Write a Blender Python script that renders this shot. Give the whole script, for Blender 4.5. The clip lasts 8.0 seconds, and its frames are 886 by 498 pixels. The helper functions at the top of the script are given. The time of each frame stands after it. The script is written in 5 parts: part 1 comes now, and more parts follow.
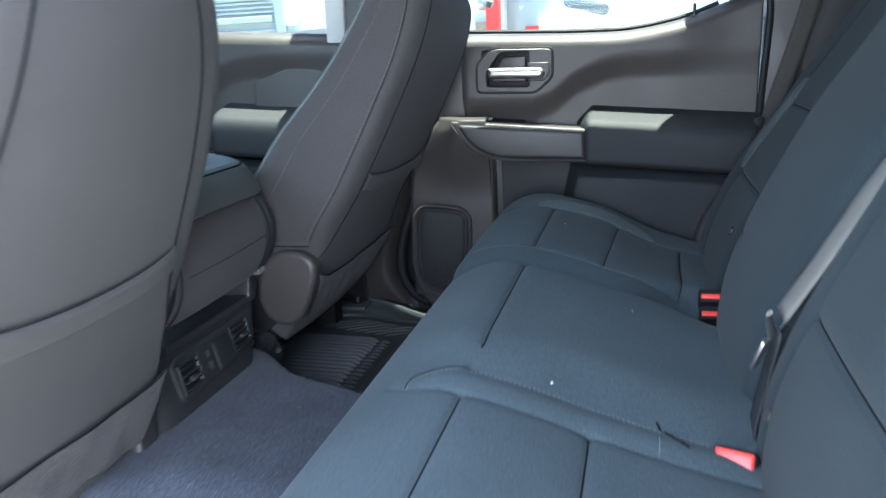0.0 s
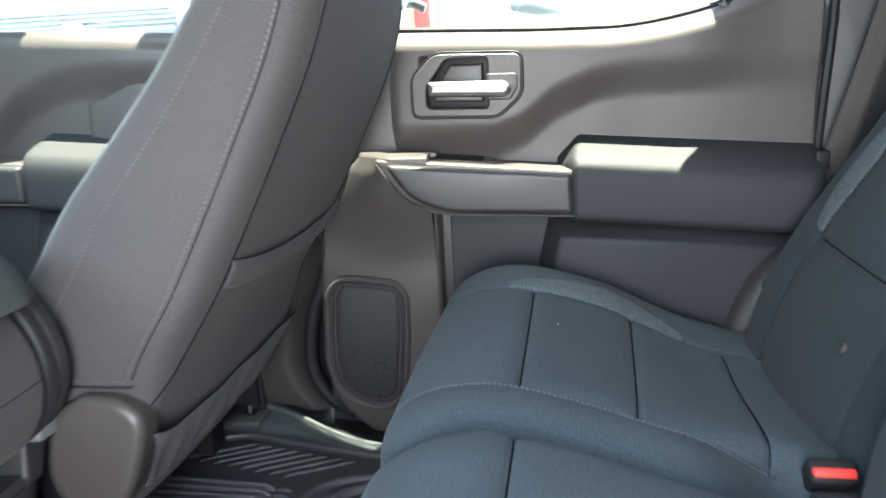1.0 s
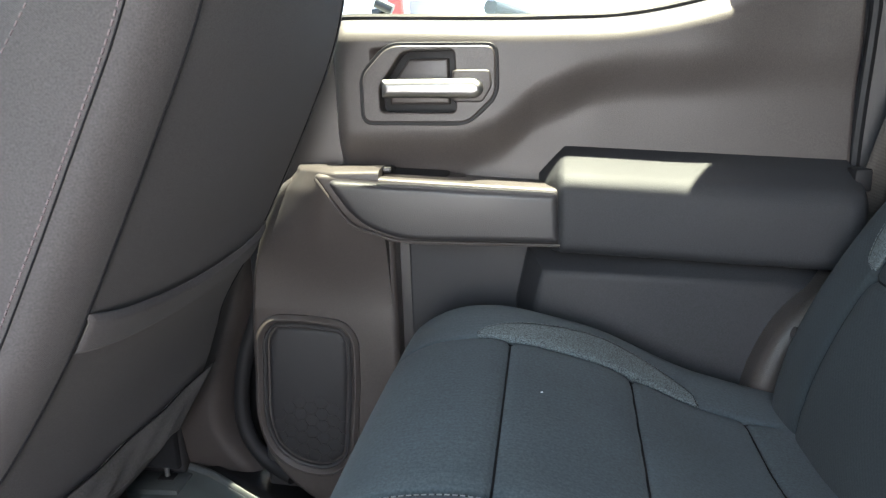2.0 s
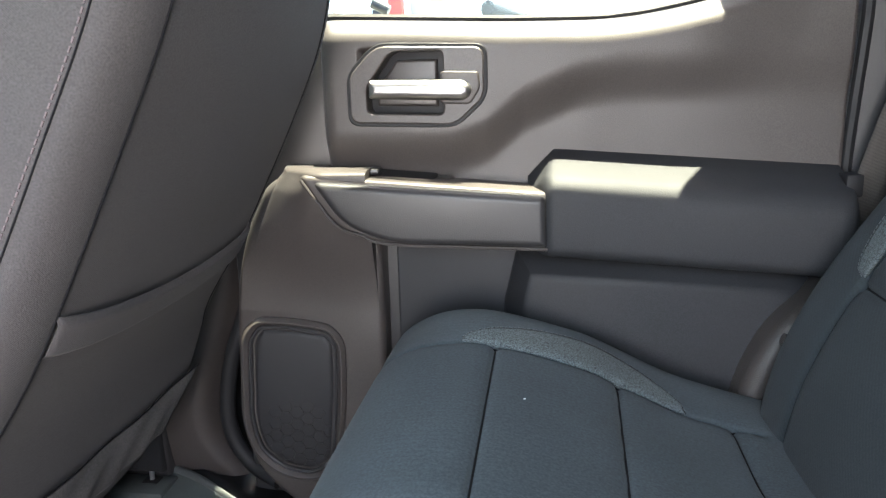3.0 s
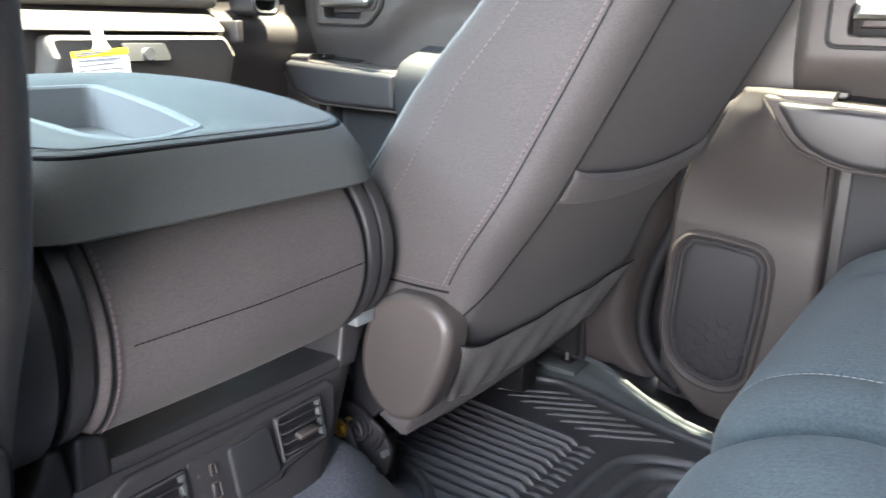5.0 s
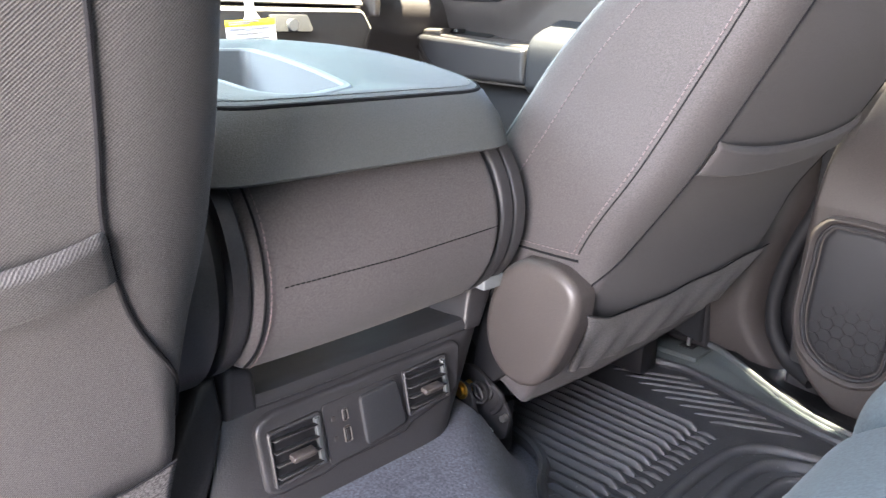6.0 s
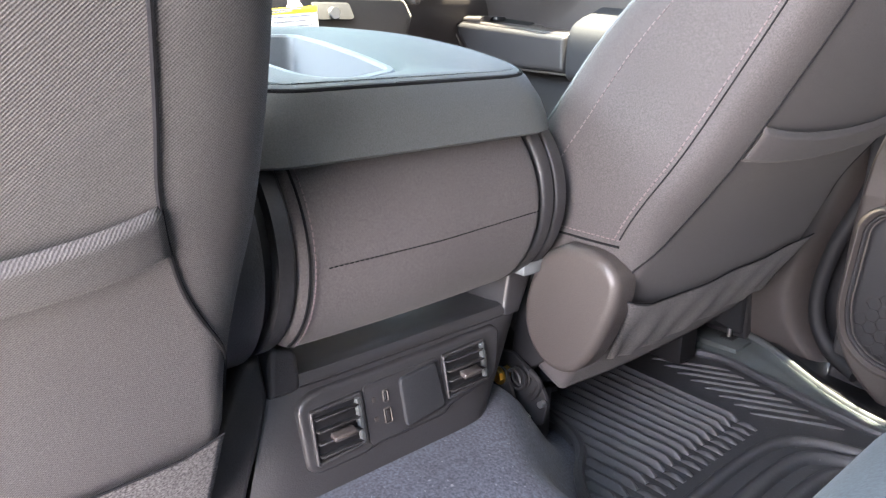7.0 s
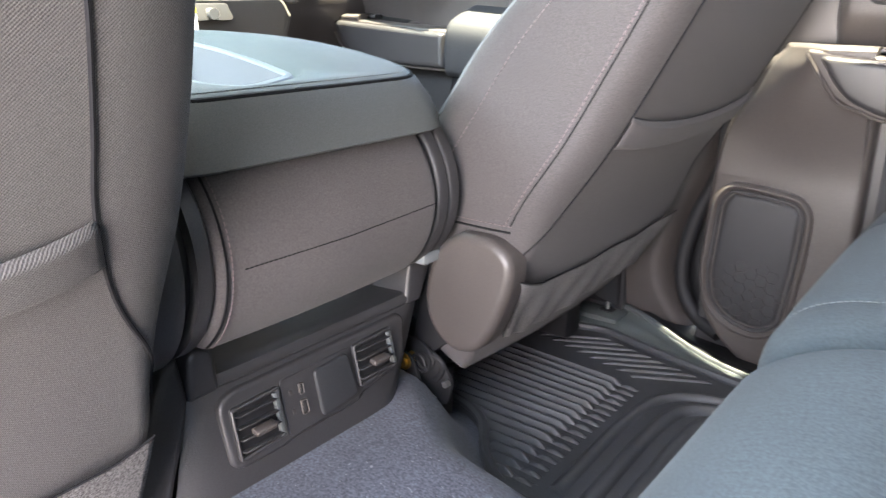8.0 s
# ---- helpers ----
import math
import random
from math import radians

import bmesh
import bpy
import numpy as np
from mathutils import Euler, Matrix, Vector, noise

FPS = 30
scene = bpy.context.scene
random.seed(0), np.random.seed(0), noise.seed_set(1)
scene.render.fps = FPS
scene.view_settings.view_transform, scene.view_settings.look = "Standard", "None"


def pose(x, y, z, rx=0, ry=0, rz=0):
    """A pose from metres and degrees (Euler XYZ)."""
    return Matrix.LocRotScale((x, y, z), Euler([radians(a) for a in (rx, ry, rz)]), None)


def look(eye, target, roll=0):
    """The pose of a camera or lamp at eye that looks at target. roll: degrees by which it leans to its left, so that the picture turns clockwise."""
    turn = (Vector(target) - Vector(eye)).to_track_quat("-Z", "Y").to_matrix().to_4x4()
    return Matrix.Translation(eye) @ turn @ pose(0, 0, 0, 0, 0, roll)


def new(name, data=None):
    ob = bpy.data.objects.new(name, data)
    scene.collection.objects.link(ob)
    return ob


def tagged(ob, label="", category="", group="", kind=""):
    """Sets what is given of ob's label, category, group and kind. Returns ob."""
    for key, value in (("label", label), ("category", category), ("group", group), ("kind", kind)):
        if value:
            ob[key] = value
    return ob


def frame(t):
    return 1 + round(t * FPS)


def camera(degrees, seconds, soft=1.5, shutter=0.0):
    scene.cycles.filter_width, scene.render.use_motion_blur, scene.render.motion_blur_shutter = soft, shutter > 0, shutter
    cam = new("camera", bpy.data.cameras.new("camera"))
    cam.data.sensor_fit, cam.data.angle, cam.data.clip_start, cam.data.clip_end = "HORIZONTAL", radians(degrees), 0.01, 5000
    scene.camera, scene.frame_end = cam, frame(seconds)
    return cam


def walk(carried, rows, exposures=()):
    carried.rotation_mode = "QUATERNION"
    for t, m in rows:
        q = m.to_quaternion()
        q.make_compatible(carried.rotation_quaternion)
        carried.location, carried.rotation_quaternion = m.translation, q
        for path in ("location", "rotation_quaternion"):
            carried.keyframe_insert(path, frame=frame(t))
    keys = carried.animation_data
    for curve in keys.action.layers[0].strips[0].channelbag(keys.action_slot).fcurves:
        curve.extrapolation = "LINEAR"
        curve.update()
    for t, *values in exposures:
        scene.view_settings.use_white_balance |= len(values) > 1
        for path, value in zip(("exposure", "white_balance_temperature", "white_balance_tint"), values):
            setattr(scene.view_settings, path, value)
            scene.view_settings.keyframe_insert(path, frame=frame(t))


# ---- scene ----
cam = camera(61.3, 8.0, soft=1.3, shutter=0.4)
PATH = [
    (0, (-0.003, -1.106, 0.714), (-0.515, 0.756, 0.197), -2.8),
    (0.5, (-0.07, -0.804, 0.711), (-0.498, 1.086, 0.214), -3.1),
    (1, (-0.14, -0.515, 0.693), (-0.48, 1.396, 0.209), -2.8),
    (1.5, (-0.157, -0.31, 0.667), (-0.444, 1.615, 0.206), -2.4),
    (3, (-0.139, -0.262, 0.664), (-0.41, 1.668, 0.215), -1.5),
    (3.5, (-0.13, -0.274, 0.659), (-0.557, 1.626, 0.201), -1.1),
    (4, (-0.151, -0.323, 0.633), (-0.825, 1.495, 0.145), -0.3),
    (4.5, (-0.174, -0.373, 0.622), (-1.131, 1.305, 0.103), 0.1),
    (5, (-0.189, -0.402, 0.61), (-1.343, 1.139, 0.067), 0.4),
    (6.5, (-0.195, -0.435, 0.589), (-1.605, 0.849, -0.012), 0.8),
    (7, (-0.194, -0.438, 0.587), (-1.618, 0.828, -0.021), 0.6),
    (7.5, (-0.196, -0.44, 0.586), (-1.548, 0.899, -0.03), 0.4),
    (8, (-0.181, -0.486, 0.602), (-1.369, 0.995, -0.026), 0.1),
]
EXPOSURES = [(0.0, 2.83, 5350, 3), (0.5, 3.6, 5950, 6), (1.0, 3.82, 6000, 4), (1.5, 3.55, 6150, 5), (3.0, 3.72, 6280, 8), (4.0, 3.92, 6280, 9), (4.5, 4.08, 6300, 9), (5.0, 4.40, 6330, 10), (6.5, 4.74, 6500, 15), (7.0, 4.70, 6500, 15), (8.0, 4.57, 6600, 12)]
walk(cam, [(t, look(eye, target, roll)) for t, eye, target, roll in PATH], EXPOSURES)

# ---- light ----
SUN = Vector((0.11, 0.055, 1.0)).normalized()
world = bpy.data.worlds.new("sky")
scene.world = world
world.use_nodes = True
wn, wl = world.node_tree.nodes, world.node_tree.links
wn.clear()
sky = wn.new("ShaderNodeTexSky")
sky.sky_type, sky.sun_disc = "NISHITA", False
sky.sun_elevation, sky.sun_rotation = math.asin(SUN.z), math.atan2(SUN.x, SUN.y)
sky.air_density, sky.dust_density = 1.0, 2.0
wbg = wn.new("ShaderNodeBackground")
wbg.inputs["Strength"].default_value = 0.12
wout = wn.new("ShaderNodeOutputWorld")
wl.new(sky.outputs[0], wbg.inputs[0])
wl.new(wbg.outputs[0], wout.inputs[0])
sun = new("sun", bpy.data.lights.new("sun", "SUN"))
sun.data.energy, sun.data.angle, sun.data.color = 5.0, radians(0.5), (0.98, 0.92, 0.68)
sun.matrix_basis = Matrix.Translation((0, 0, 6)) @ SUN.to_track_quat("Z", "Y").to_matrix().to_4x4()



def opening_light(name, eye, target, width, height, watts, color):
    lamp = new(name, bpy.data.lights.new(name, "AREA"))
    lamp.data.shape, lamp.data.size, lamp.data.size_y = "RECTANGLE", width, height
    lamp.data.energy, lamp.data.color = watts, color
    lamp.matrix_basis = look(eye, target)


# daylight through the open doorway and the window openings
opening_light("doorway_daylight", (-0.20, -1.20, 0.48), (-0.8, 0.2, 0.20), 0.70, 0.80, 5.2, (1.0, 0.90, 0.87))
opening_light("doorway_skylight", (-0.38, -0.98, 1.12), (-0.80, 0.30, 0.0), 0.85, 0.35, 2.5, (0.78, 0.89, 1.0))
opening_light("windscreen_daylight", (-1.62, 0.0, 1.12), (-0.9, 0.0, 0.4), 1.3, 0.55, 2.3, (0.80, 0.92, 1.0))
opening_light("side_window_daylight", (-1.1, -0.86, 0.95), (-1.1, 0.4, 0.55), 0.8, 0.36, 3.6, (0.80, 0.92, 1.0))
opening_light("rear_window_daylight", (0.60, 0.0, 1.0), (-0.4, 0.0, 0.4), 1.1, 0.38, 0.12, (0.93, 0.97, 1.0))

# ---- materials ----
def material(name, color, rough=0.6, metal=0.0, vary=0.25, vary_scale=6.0, grain=0.0, grain_scale=900.0,
             weave=0.0, weave_scale=200.0, weave_axis="DIAGONAL", spots=None, sheen=0.0, coat=0.0, spec=0.5):
    m = bpy.data.materials.new(name)
    m.use_nodes = True
    n, l = m.node_tree.nodes, m.node_tree.links
    b = n["Principled BSDF"]
    b.inputs["Roughness"].default_value, b.inputs["Metallic"].default_value = rough, metal
    b.inputs["Specular IOR Level"].default_value = spec
    b.inputs["Sheen Weight"].default_value, b.inputs["Coat Weight"].default_value = sheen, coat
    at = n.new("ShaderNodeTexCoord").outputs["Object"]

    def tex(kind, scale, detail=3.0, axis=None):
        t = n.new(kind)
        t.inputs["Scale"].default_value, t.inputs["Detail"].default_value = scale, detail
        if axis:
            t.bands_direction = axis
        l.new(at, t.inputs["Vector"])
        return t

    def mixed(kind, factor, a, c):
        x = n.new("ShaderNodeMix")
        x.data_type, x.blend_type = "RGBA", kind
        for socket, value in ((x.inputs["Factor"], factor), (x.inputs["A"], a), (x.inputs["B"], c)):
            if isinstance(value, bpy.types.NodeSocket):
                l.new(value, socket)
            else:
                socket.default_value = value
        return x.outputs["Result"]

    def ramp(value, low, high, a, c):
        r = n.new("ShaderNodeMapRange")
        for key, v in (("From Min", low), ("From Max", high), ("To Min", a), ("To Max", c)):
            r.inputs[key].default_value = v
        l.new(value, r.inputs["Value"])
        return r.outputs["Result"]

    big = tex("ShaderNodeTexNoise", vary_scale, 5.0).outputs["Fac"]
    fine = tex("ShaderNodeTexNoise", grain_scale, 2.0).outputs["Fac"]
    tone = mixed("MULTIPLY", 1.0, (*color, 1), ramp(big, 0.3, 0.7, 1 - vary, 1 + vary))
    tone = mixed("MULTIPLY", 1.0, tone, ramp(fine, 0.3, 0.7, 1 - 0.5 * grain, 1 + 0.5 * grain))
    height = fine
    if weave:
        wave = tex("ShaderNodeTexWave", weave_scale, 1.0, weave_axis)
        wave.inputs["Distortion"].default_value, wave.inputs["Detail Scale"].default_value = 0.5, 1.5
        band = wave.outputs["Fac"]
        if weave_axis == "DIAGONAL" and weave >= 0.1:
            across = n.new("ShaderNodeMapping")
            across.inputs["Scale"].default_value = (0.3, -1.0, 0.95)
            l.new(at, across.inputs["Vector"])
            warp = tex("ShaderNodeTexWave", weave_scale, 1.0, weave_axis)
            warp.inputs["Distortion"].default_value = 0.5
            l.new(across.outputs[0], wave.inputs["Vector"])
            both = n.new("ShaderNodeMath")
            both.operation = "MULTIPLY_ADD"
            both.inputs[1].default_value = 0.16
            half = n.new("ShaderNodeMath")
            half.operation = "MULTIPLY"
            half.inputs[1].default_value = 0.84
            l.new(band, half.inputs[0])
            l.new(warp.outputs["Fac"], both.inputs[0]), l.new(half.outputs[0], both.inputs[2])
            band = both.outputs[0]
        tone = mixed("MULTIPLY", 1.0, tone, ramp(band, 0.0, 1.0, 1 - weave, 1 + weave))
        add = n.new("ShaderNodeMath")
        add.operation = "MULTIPLY_ADD"
        add.inputs[1].default_value = 2.2 * weave
        l.new(band, add.inputs[0]), l.new(fine, add.inputs[2])
        height = add.outputs[0]
    if spots:
        dust = tex("ShaderNodeTexNoise", 260.0, 1.0).outputs["Fac"]
        tone = mixed("MIX", ramp(dust, spots[1], spots[1] + 0.03, 0.0, 0.7), tone, (*spots[0], 1))
    l.new(tone, b.inputs["Base Color"])
    l.new(ramp(big, 0.3, 0.7, max(rough - 0.07, 0.02), min(rough + 0.07, 1)), b.inputs["Roughness"])
    if grain or weave:
        bump = n.new("ShaderNodeBump")
        bump.inputs["Strength"].default_value, bump.inputs["Distance"].default_value = 0.5, 0.0005
        l.new(height, bump.inputs["Height"])
        l.new(bump.outputs[0], b.inputs["Normal"])
    return m


FABRIC = material("twill_fabric", (0.042, 0.0395, 0.0395), 0.9, vary=0.08, grain=0.4, grain_scale=800, weave=0.42, weave_scale=280, sheen=0.04, spec=0.15)
FABRIC_SMOOTH = material("smooth_fabric", (0.0500, 0.0455, 0.0462), 0.9, vary=0.10, grain=0.45, grain_scale=700, weave=0.08, weave_scale=330, sheen=0.04, spec=0.15)
# smooth fabric again, darkened for the weaker light on the passenger seat
FABRIC_SHADED = material("smooth_fabric_shaded", (0.0390, 0.0357, 0.0364), 0.9, vary=0.10, grain=0.45, grain_scale=700, weave=0.08, weave_scale=330, sheen=0.04, spec=0.15)
# backrests take the cushion hue at half brightness, shade put into colour
FABRIC_BACK_SHADED = material("shaded_backrest_cloth", (0.0178, 0.0230, 0.0264), 0.92, vary=0.14, grain=0.45, grain_scale=600, weave=0.10, weave_scale=95, sheen=0.03, spec=0.12)
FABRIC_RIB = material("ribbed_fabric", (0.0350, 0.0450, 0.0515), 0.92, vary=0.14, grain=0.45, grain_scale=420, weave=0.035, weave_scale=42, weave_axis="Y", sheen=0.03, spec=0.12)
KNIT = material("heather_knit", (0.048, 0.059, 0.063), 0.95, vary=0.12, grain=1.6, grain_scale=620, sheen=0.05, spec=0.1)
SEAM = material("seam_thread", (0.006, 0.006, 0.007), 0.95, vary=0.1, spec=0.1)
THREAD = material("light_thread", (0.072, 0.052, 0.057), 0.8, vary=0.1)
THREAD_COOL = material("grey_thread", (0.085, 0.095, 0.100), 0.85, vary=0.1)
VINYL = material("soft_vinyl", (0.048, 0.053, 0.054), 0.62, vary=0.08, grain=0.35, grain_scale=800, spec=0.35)
PLASTIC = material("grained_plastic", (0.0360, 0.0312, 0.0296), 0.46, vary=0.12, grain=0.45, grain_scale=700, spec=0.38)
DASH = material("dash_plastic", (0.066, 0.060, 0.054), 0.6, vary=0.10, grain=0.35, grain_scale=700, spec=0.28)
PADDING = material("soft_black_vinyl", (0.0140, 0.0147, 0.0168), 0.66, vary=0.10, grain=0.5, grain_scale=650, spec=0.28)
PLASTIC_DARK = material("dark_grained_plastic", (0.0205, 0.0200, 0.0214), 0.42, vary=0.12, grain=0.4, grain_scale=700, spec=0.35)
BLACK = material("black_plastic", (0.008, 0.008, 0.009), 0.60, vary=0.15, spec=0.2)
SILL = material("sill_plastic", (0.046, 0.054, 0.055), 0.6, vary=0.15, grain=0.3, spec=0.3)
CHROME = material("satin_chrome", (0.32, 0.315, 0.315), 0.36, 1.0, vary=0.03)
STEEL = material("zinc_steel", (0.55, 0.56, 0.56), 0.35, 1.0, vary=0.1)
BRASS = material("yellow_zinc", (0.75, 0.50, 0.15), 0.3, 1.0, vary=0.1)
RUBBER = material("black_rubber", (0.024, 0.0255, 0.029), 0.54, vary=0.2, grain=0.3, grain_scale=300, spots=((0.1, 0.1, 0.1), 0.74))
CARPET = material("loop_carpet", (0.040, 0.044, 0.057), 1.0, vary=0.15, vary_scale=14, grain=0.9, grain_scale=330, sheen=0.08, spots=((0.13, 0.13, 0.145), 0.72), spec=0.1)
FELT = material("needle_felt", (0.054, 0.051, 0.052), 1.0, vary=0.15, vary_scale=20, grain=1.6, grain_scale=480, sheen=0.05, spec=0.1)
WEBBING = material("belt_webbing", (0.095, 0.088, 0.080), 0.8, vary=0.06, weave=0.2, weave_scale=150, grain=0.2)
WEBBING_DARK = material("brown_webbing", (0.026, 0.022, 0.019), 0.85, vary=0.08, weave=0.2, weave_scale=150, grain=0.2)
RED = material("red_plastic", (0.62, 0.035, 0.025), 0.35, vary=0.05)
HEADLINER = material("headliner_cloth", (0.42, 0.41, 0.39), 0.95, vary=0.05, grain=0.3)
PAPER = material("tag_card", (0.80, 0.81, 0.82), 0.55, vary=0.02)
YELLOW = material("tag_yellow", (0.90, 0.66, 0.02), 0.55, vary=0.02)
INK = material("printing_ink", (0.12, 0.13, 0.16), 0.6, vary=0.05)
TRAY = material("tray_liner", (0.095, 0.104, 0.108), 0.5, vary=0.06, grain=0.2)
PAINT_WHITE = material("white_car_paint", (0.78, 0.79, 0.80), 0.25, vary=0.02, coat=0.5)
# grey lightened so that the colour carries the outdoor haze
PAINT_GREY_HAZED = material("hazed_grey_paint", (0.30, 0.33, 0.335), 0.35, vary=0.03, coat=0.5)
PAINT_BODY = material("truck_body_paint", (0.25, 0.26, 0.27), 0.3, vary=0.03, coat=0.5)
SIGN_RED = material("sign_red", (0.65, 0.04, 0.03), 0.4, vary=0.08)
SIGN_WHITE = material("sign_white", (0.75, 0.75, 0.73), 0.4, vary=0.06)
TAN = material("tan_stucco", (0.33, 0.27, 0.20), 0.9, vary=0.2, grain=0.5, grain_scale=60)
DARKGLASS = material("tinted_car_glass", (0.02, 0.022, 0.025), 0.08, vary=0.05)
ASPHALT = material("pale_concrete", (0.30, 0.29, 0.27), 0.95, vary=0.3, vary_scale=1.5, grain=0.9, grain_scale=120)
LEAF = material("foliage", (0.07, 0.11, 0.03), 0.8, vary=0.4, vary_scale=3)
BARK = material("bark", (0.12, 0.09, 0.07), 0.95, vary=0.3, vary_scale=20)

GLASS = bpy.data.materials.new("window_glass")
GLASS.use_nodes = True
_n, _l = GLASS.node_tree.nodes, GLASS.node_tree.links
_n.clear()
_o, _t, _g, _m, _f = (_n.new("ShaderNode" + k) for k in ("OutputMaterial", "BsdfTransparent", "BsdfGlossy", "MixShader", "Fresnel"))
_t.inputs[0].default_value, _g.inputs["Roughness"].default_value, _f.inputs["IOR"].default_value = (0.90, 0.94, 0.92, 1), 0.02, 1.45
_l.new(_f.outputs[0], _m.inputs[0]), _l.new(_t.outputs[0], _m.inputs[1]), _l.new(_g.outputs[0], _m.inputs[2]), _l.new(_m.outputs[0], _o.inputs[0])


# ---- building helpers ----
def thing(name, at, label, category, group="", kind=""):
    ob = new(name)
    ob.empty_display_size = 0.05
    ob.matrix_basis = Matrix.Translation(at)
    return tagged(ob, label, category, group, kind)


def hang(ob, parent, label=""):
    if parent is not None:
        ob.parent = parent
        if parent.type == "EMPTY":
            ob.matrix_parent_inverse = parent.matrix_basis.inverted()
    if label:
        ob["label"] = label
    return ob


def finish(name, me, mat, parent, label="", sharp=38):
    me.materials.append(mat)
    for p in me.polygons:
        p.use_smooth = True
    if sharp:
        me.set_sharp_from_angle(angle=radians(sharp))
    return hang(new(name, me), parent, label)


def part(name, bm, mat, parent, label="", sharp=38):
    bmesh.ops.recalc_face_normals(bm, faces=bm.faces)
    me = bpy.data.meshes.new(name)
    bm.to_mesh(me)
    bm.free()
    return finish(name, me, mat, parent, label, sharp)


def grid(name, P, mat, parent, label="", wrap=False, back=None, sharp=0, lid=True):
    """A surface through an array of points, nu x nv x 3; wrap closes it in v; back: the shift of its rear side, which closes it to a solid."""
    P = np.asarray(P, float)
    nu, nv = P.shape[:2]
    verts, faces = P.reshape(-1, 3).tolist(), []
    cols = nv if wrap else nv - 1
    for i in range(nu - 1):
        for j in range(cols):
            k = (j + 1) % nv
            faces.append((i * nv + j, i * nv + k, (i + 1) * nv + k, (i + 1) * nv + j))
    if wrap:
        faces.append(tuple(range(nv))[::-1])
        if lid:
            faces.append(tuple((nu - 1) * nv + j for j in range(nv)))
    if back is not None:
        o = nu * nv
        rear = P + np.asarray(back, float)
        verts += rear.reshape(-1, 3).tolist()
        faces += [tuple(o + v for v in f[::-1]) for f in list(faces)]
        rim = [(0, j) for j in range(nv)] + [(i, nv - 1) for i in range(1, nu)] + [(nu - 1, j) for j in range(nv - 2, -1, -1)] + [(i, 0) for i in range(nu - 2, 0, -1)]
        ids = [i * nv + j for i, j in rim]
        for a, b in zip(ids, ids[1:] + ids[:1]):
            faces.append((b, a, o + a, o + b))
    me = bpy.data.meshes.new(name)
    me.from_pydata(verts, [], faces)
    bm = bmesh.new()
    bm.from_mesh(me)
    bmesh.ops.recalc_face_normals(bm, faces=bm.faces)
    bm.to_mesh(me)
    bm.free()
    return finish(name, me, mat, parent, label, sharp)


class Outline(list):
    """A rounded polygon that remembers its corners, so that it can be shrunk cleanly."""

    corners, radii, steps = (), (), 5


def turn_at(pts, i):
    a, p, c = pts[i - 1], pts[i], pts[(i + 1) % len(pts)]
    return (p[0] - a[0]) * (c[1] - p[1]) - (p[1] - a[1]) * (c[0] - p[0])


def area_sign(pts):
    return 1 if sum(pts[i - 1][0] * pts[i][1] - pts[i][0] * pts[i - 1][1] for i in range(len(pts))) > 0 else -1


def rounded(pts, r, n=5):
    """A polygon with its corners rounded; r: one radius, or one for each corner."""
    out, k = Outline(), len(pts)
    out.corners, out.steps = [tuple(p) for p in pts], n
    out.radii = list(r) if isinstance(r, (list, tuple)) else [r] * k
    for i in range(k):
        p, a, c = Vector(pts[i]), Vector(pts[i - 1]), Vector(pts[(i + 1) % k])
        d = min(out.radii[i], 0.48 * (a - p).length, 0.48 * (c - p).length)
        s, e = p + (a - p).normalized() * d, p + (c - p).normalized() * d
        for q in range(n + 1):
            t = q / n
            out.append(tuple((1 - t) ** 2 * s + 2 * t * (1 - t) * p + t * t * e))
    return out


def inset(pts, d):
    """The outline moved inwards by d."""
    raw = pts.corners if isinstance(pts, Outline) else pts
    k, out, sign = len(raw), [], area_sign(raw)
    for i in range(k):
        p, a, c = Vector(raw[i]), Vector(raw[i - 1]), Vector(raw[(i + 1) % k])
        t1, t2 = (p - a).normalized(), (c - p).normalized()
        n1, n2 = Vector((-t1.y, t1.x)) * sign, Vector((-t2.y, t2.x)) * sign
        m = n1 + n2
        out.append(tuple(p + m * (2 * d / max(m.length_squared, 0.6))))
    if isinstance(pts, Outline):
        return rounded(out, [max(r - d * (1 if turn_at(raw, i) * sign > 0 else -1) * 0.8, 0.0006) for i, r in enumerate(pts.radii)], pts.steps)
    return out


def XZ(a, b, c):
    return (a, c, b)


def YZ(a, b, c):
    return (c, a, b)


def XY(a, b, c):
    return (a, b, c)


def slab(pts, front, rear, bevel=0.003, to=XZ, steps=3, dome=0.0):
    """A plate with a bevelled front edge over the outline pts; front and rear: its depths."""
    bm = bmesh.new()
    s = 1 if rear > front else -1
    rings = [(pts, rear)]
    for q in range(steps + 1):
        a = math.pi / 2 * q / steps
        rings.append((inset(pts, bevel * (1 - math.cos(a))), front + s * bevel * (1 - math.sin(a))))
    if dome:
        rings.append((inset(pts, bevel * 2.5), front - s * dome * 0.7))
        rings.append((inset(pts, bevel * 5), front - s * dome))
    rows = [[bm.verts.new(to(x, y, d)) for x, y in ring] for ring, d in rings]
    k = len(pts)
    for a, b in zip(rows, rows[1:]):
        for i in range(k):
            bm.faces.new((a[i], a[(i + 1) % k], b[(i + 1) % k], b[i]))
    bm.faces.new(rows[0][::-1])
    bm.faces.new(rows[-1])
    return bm


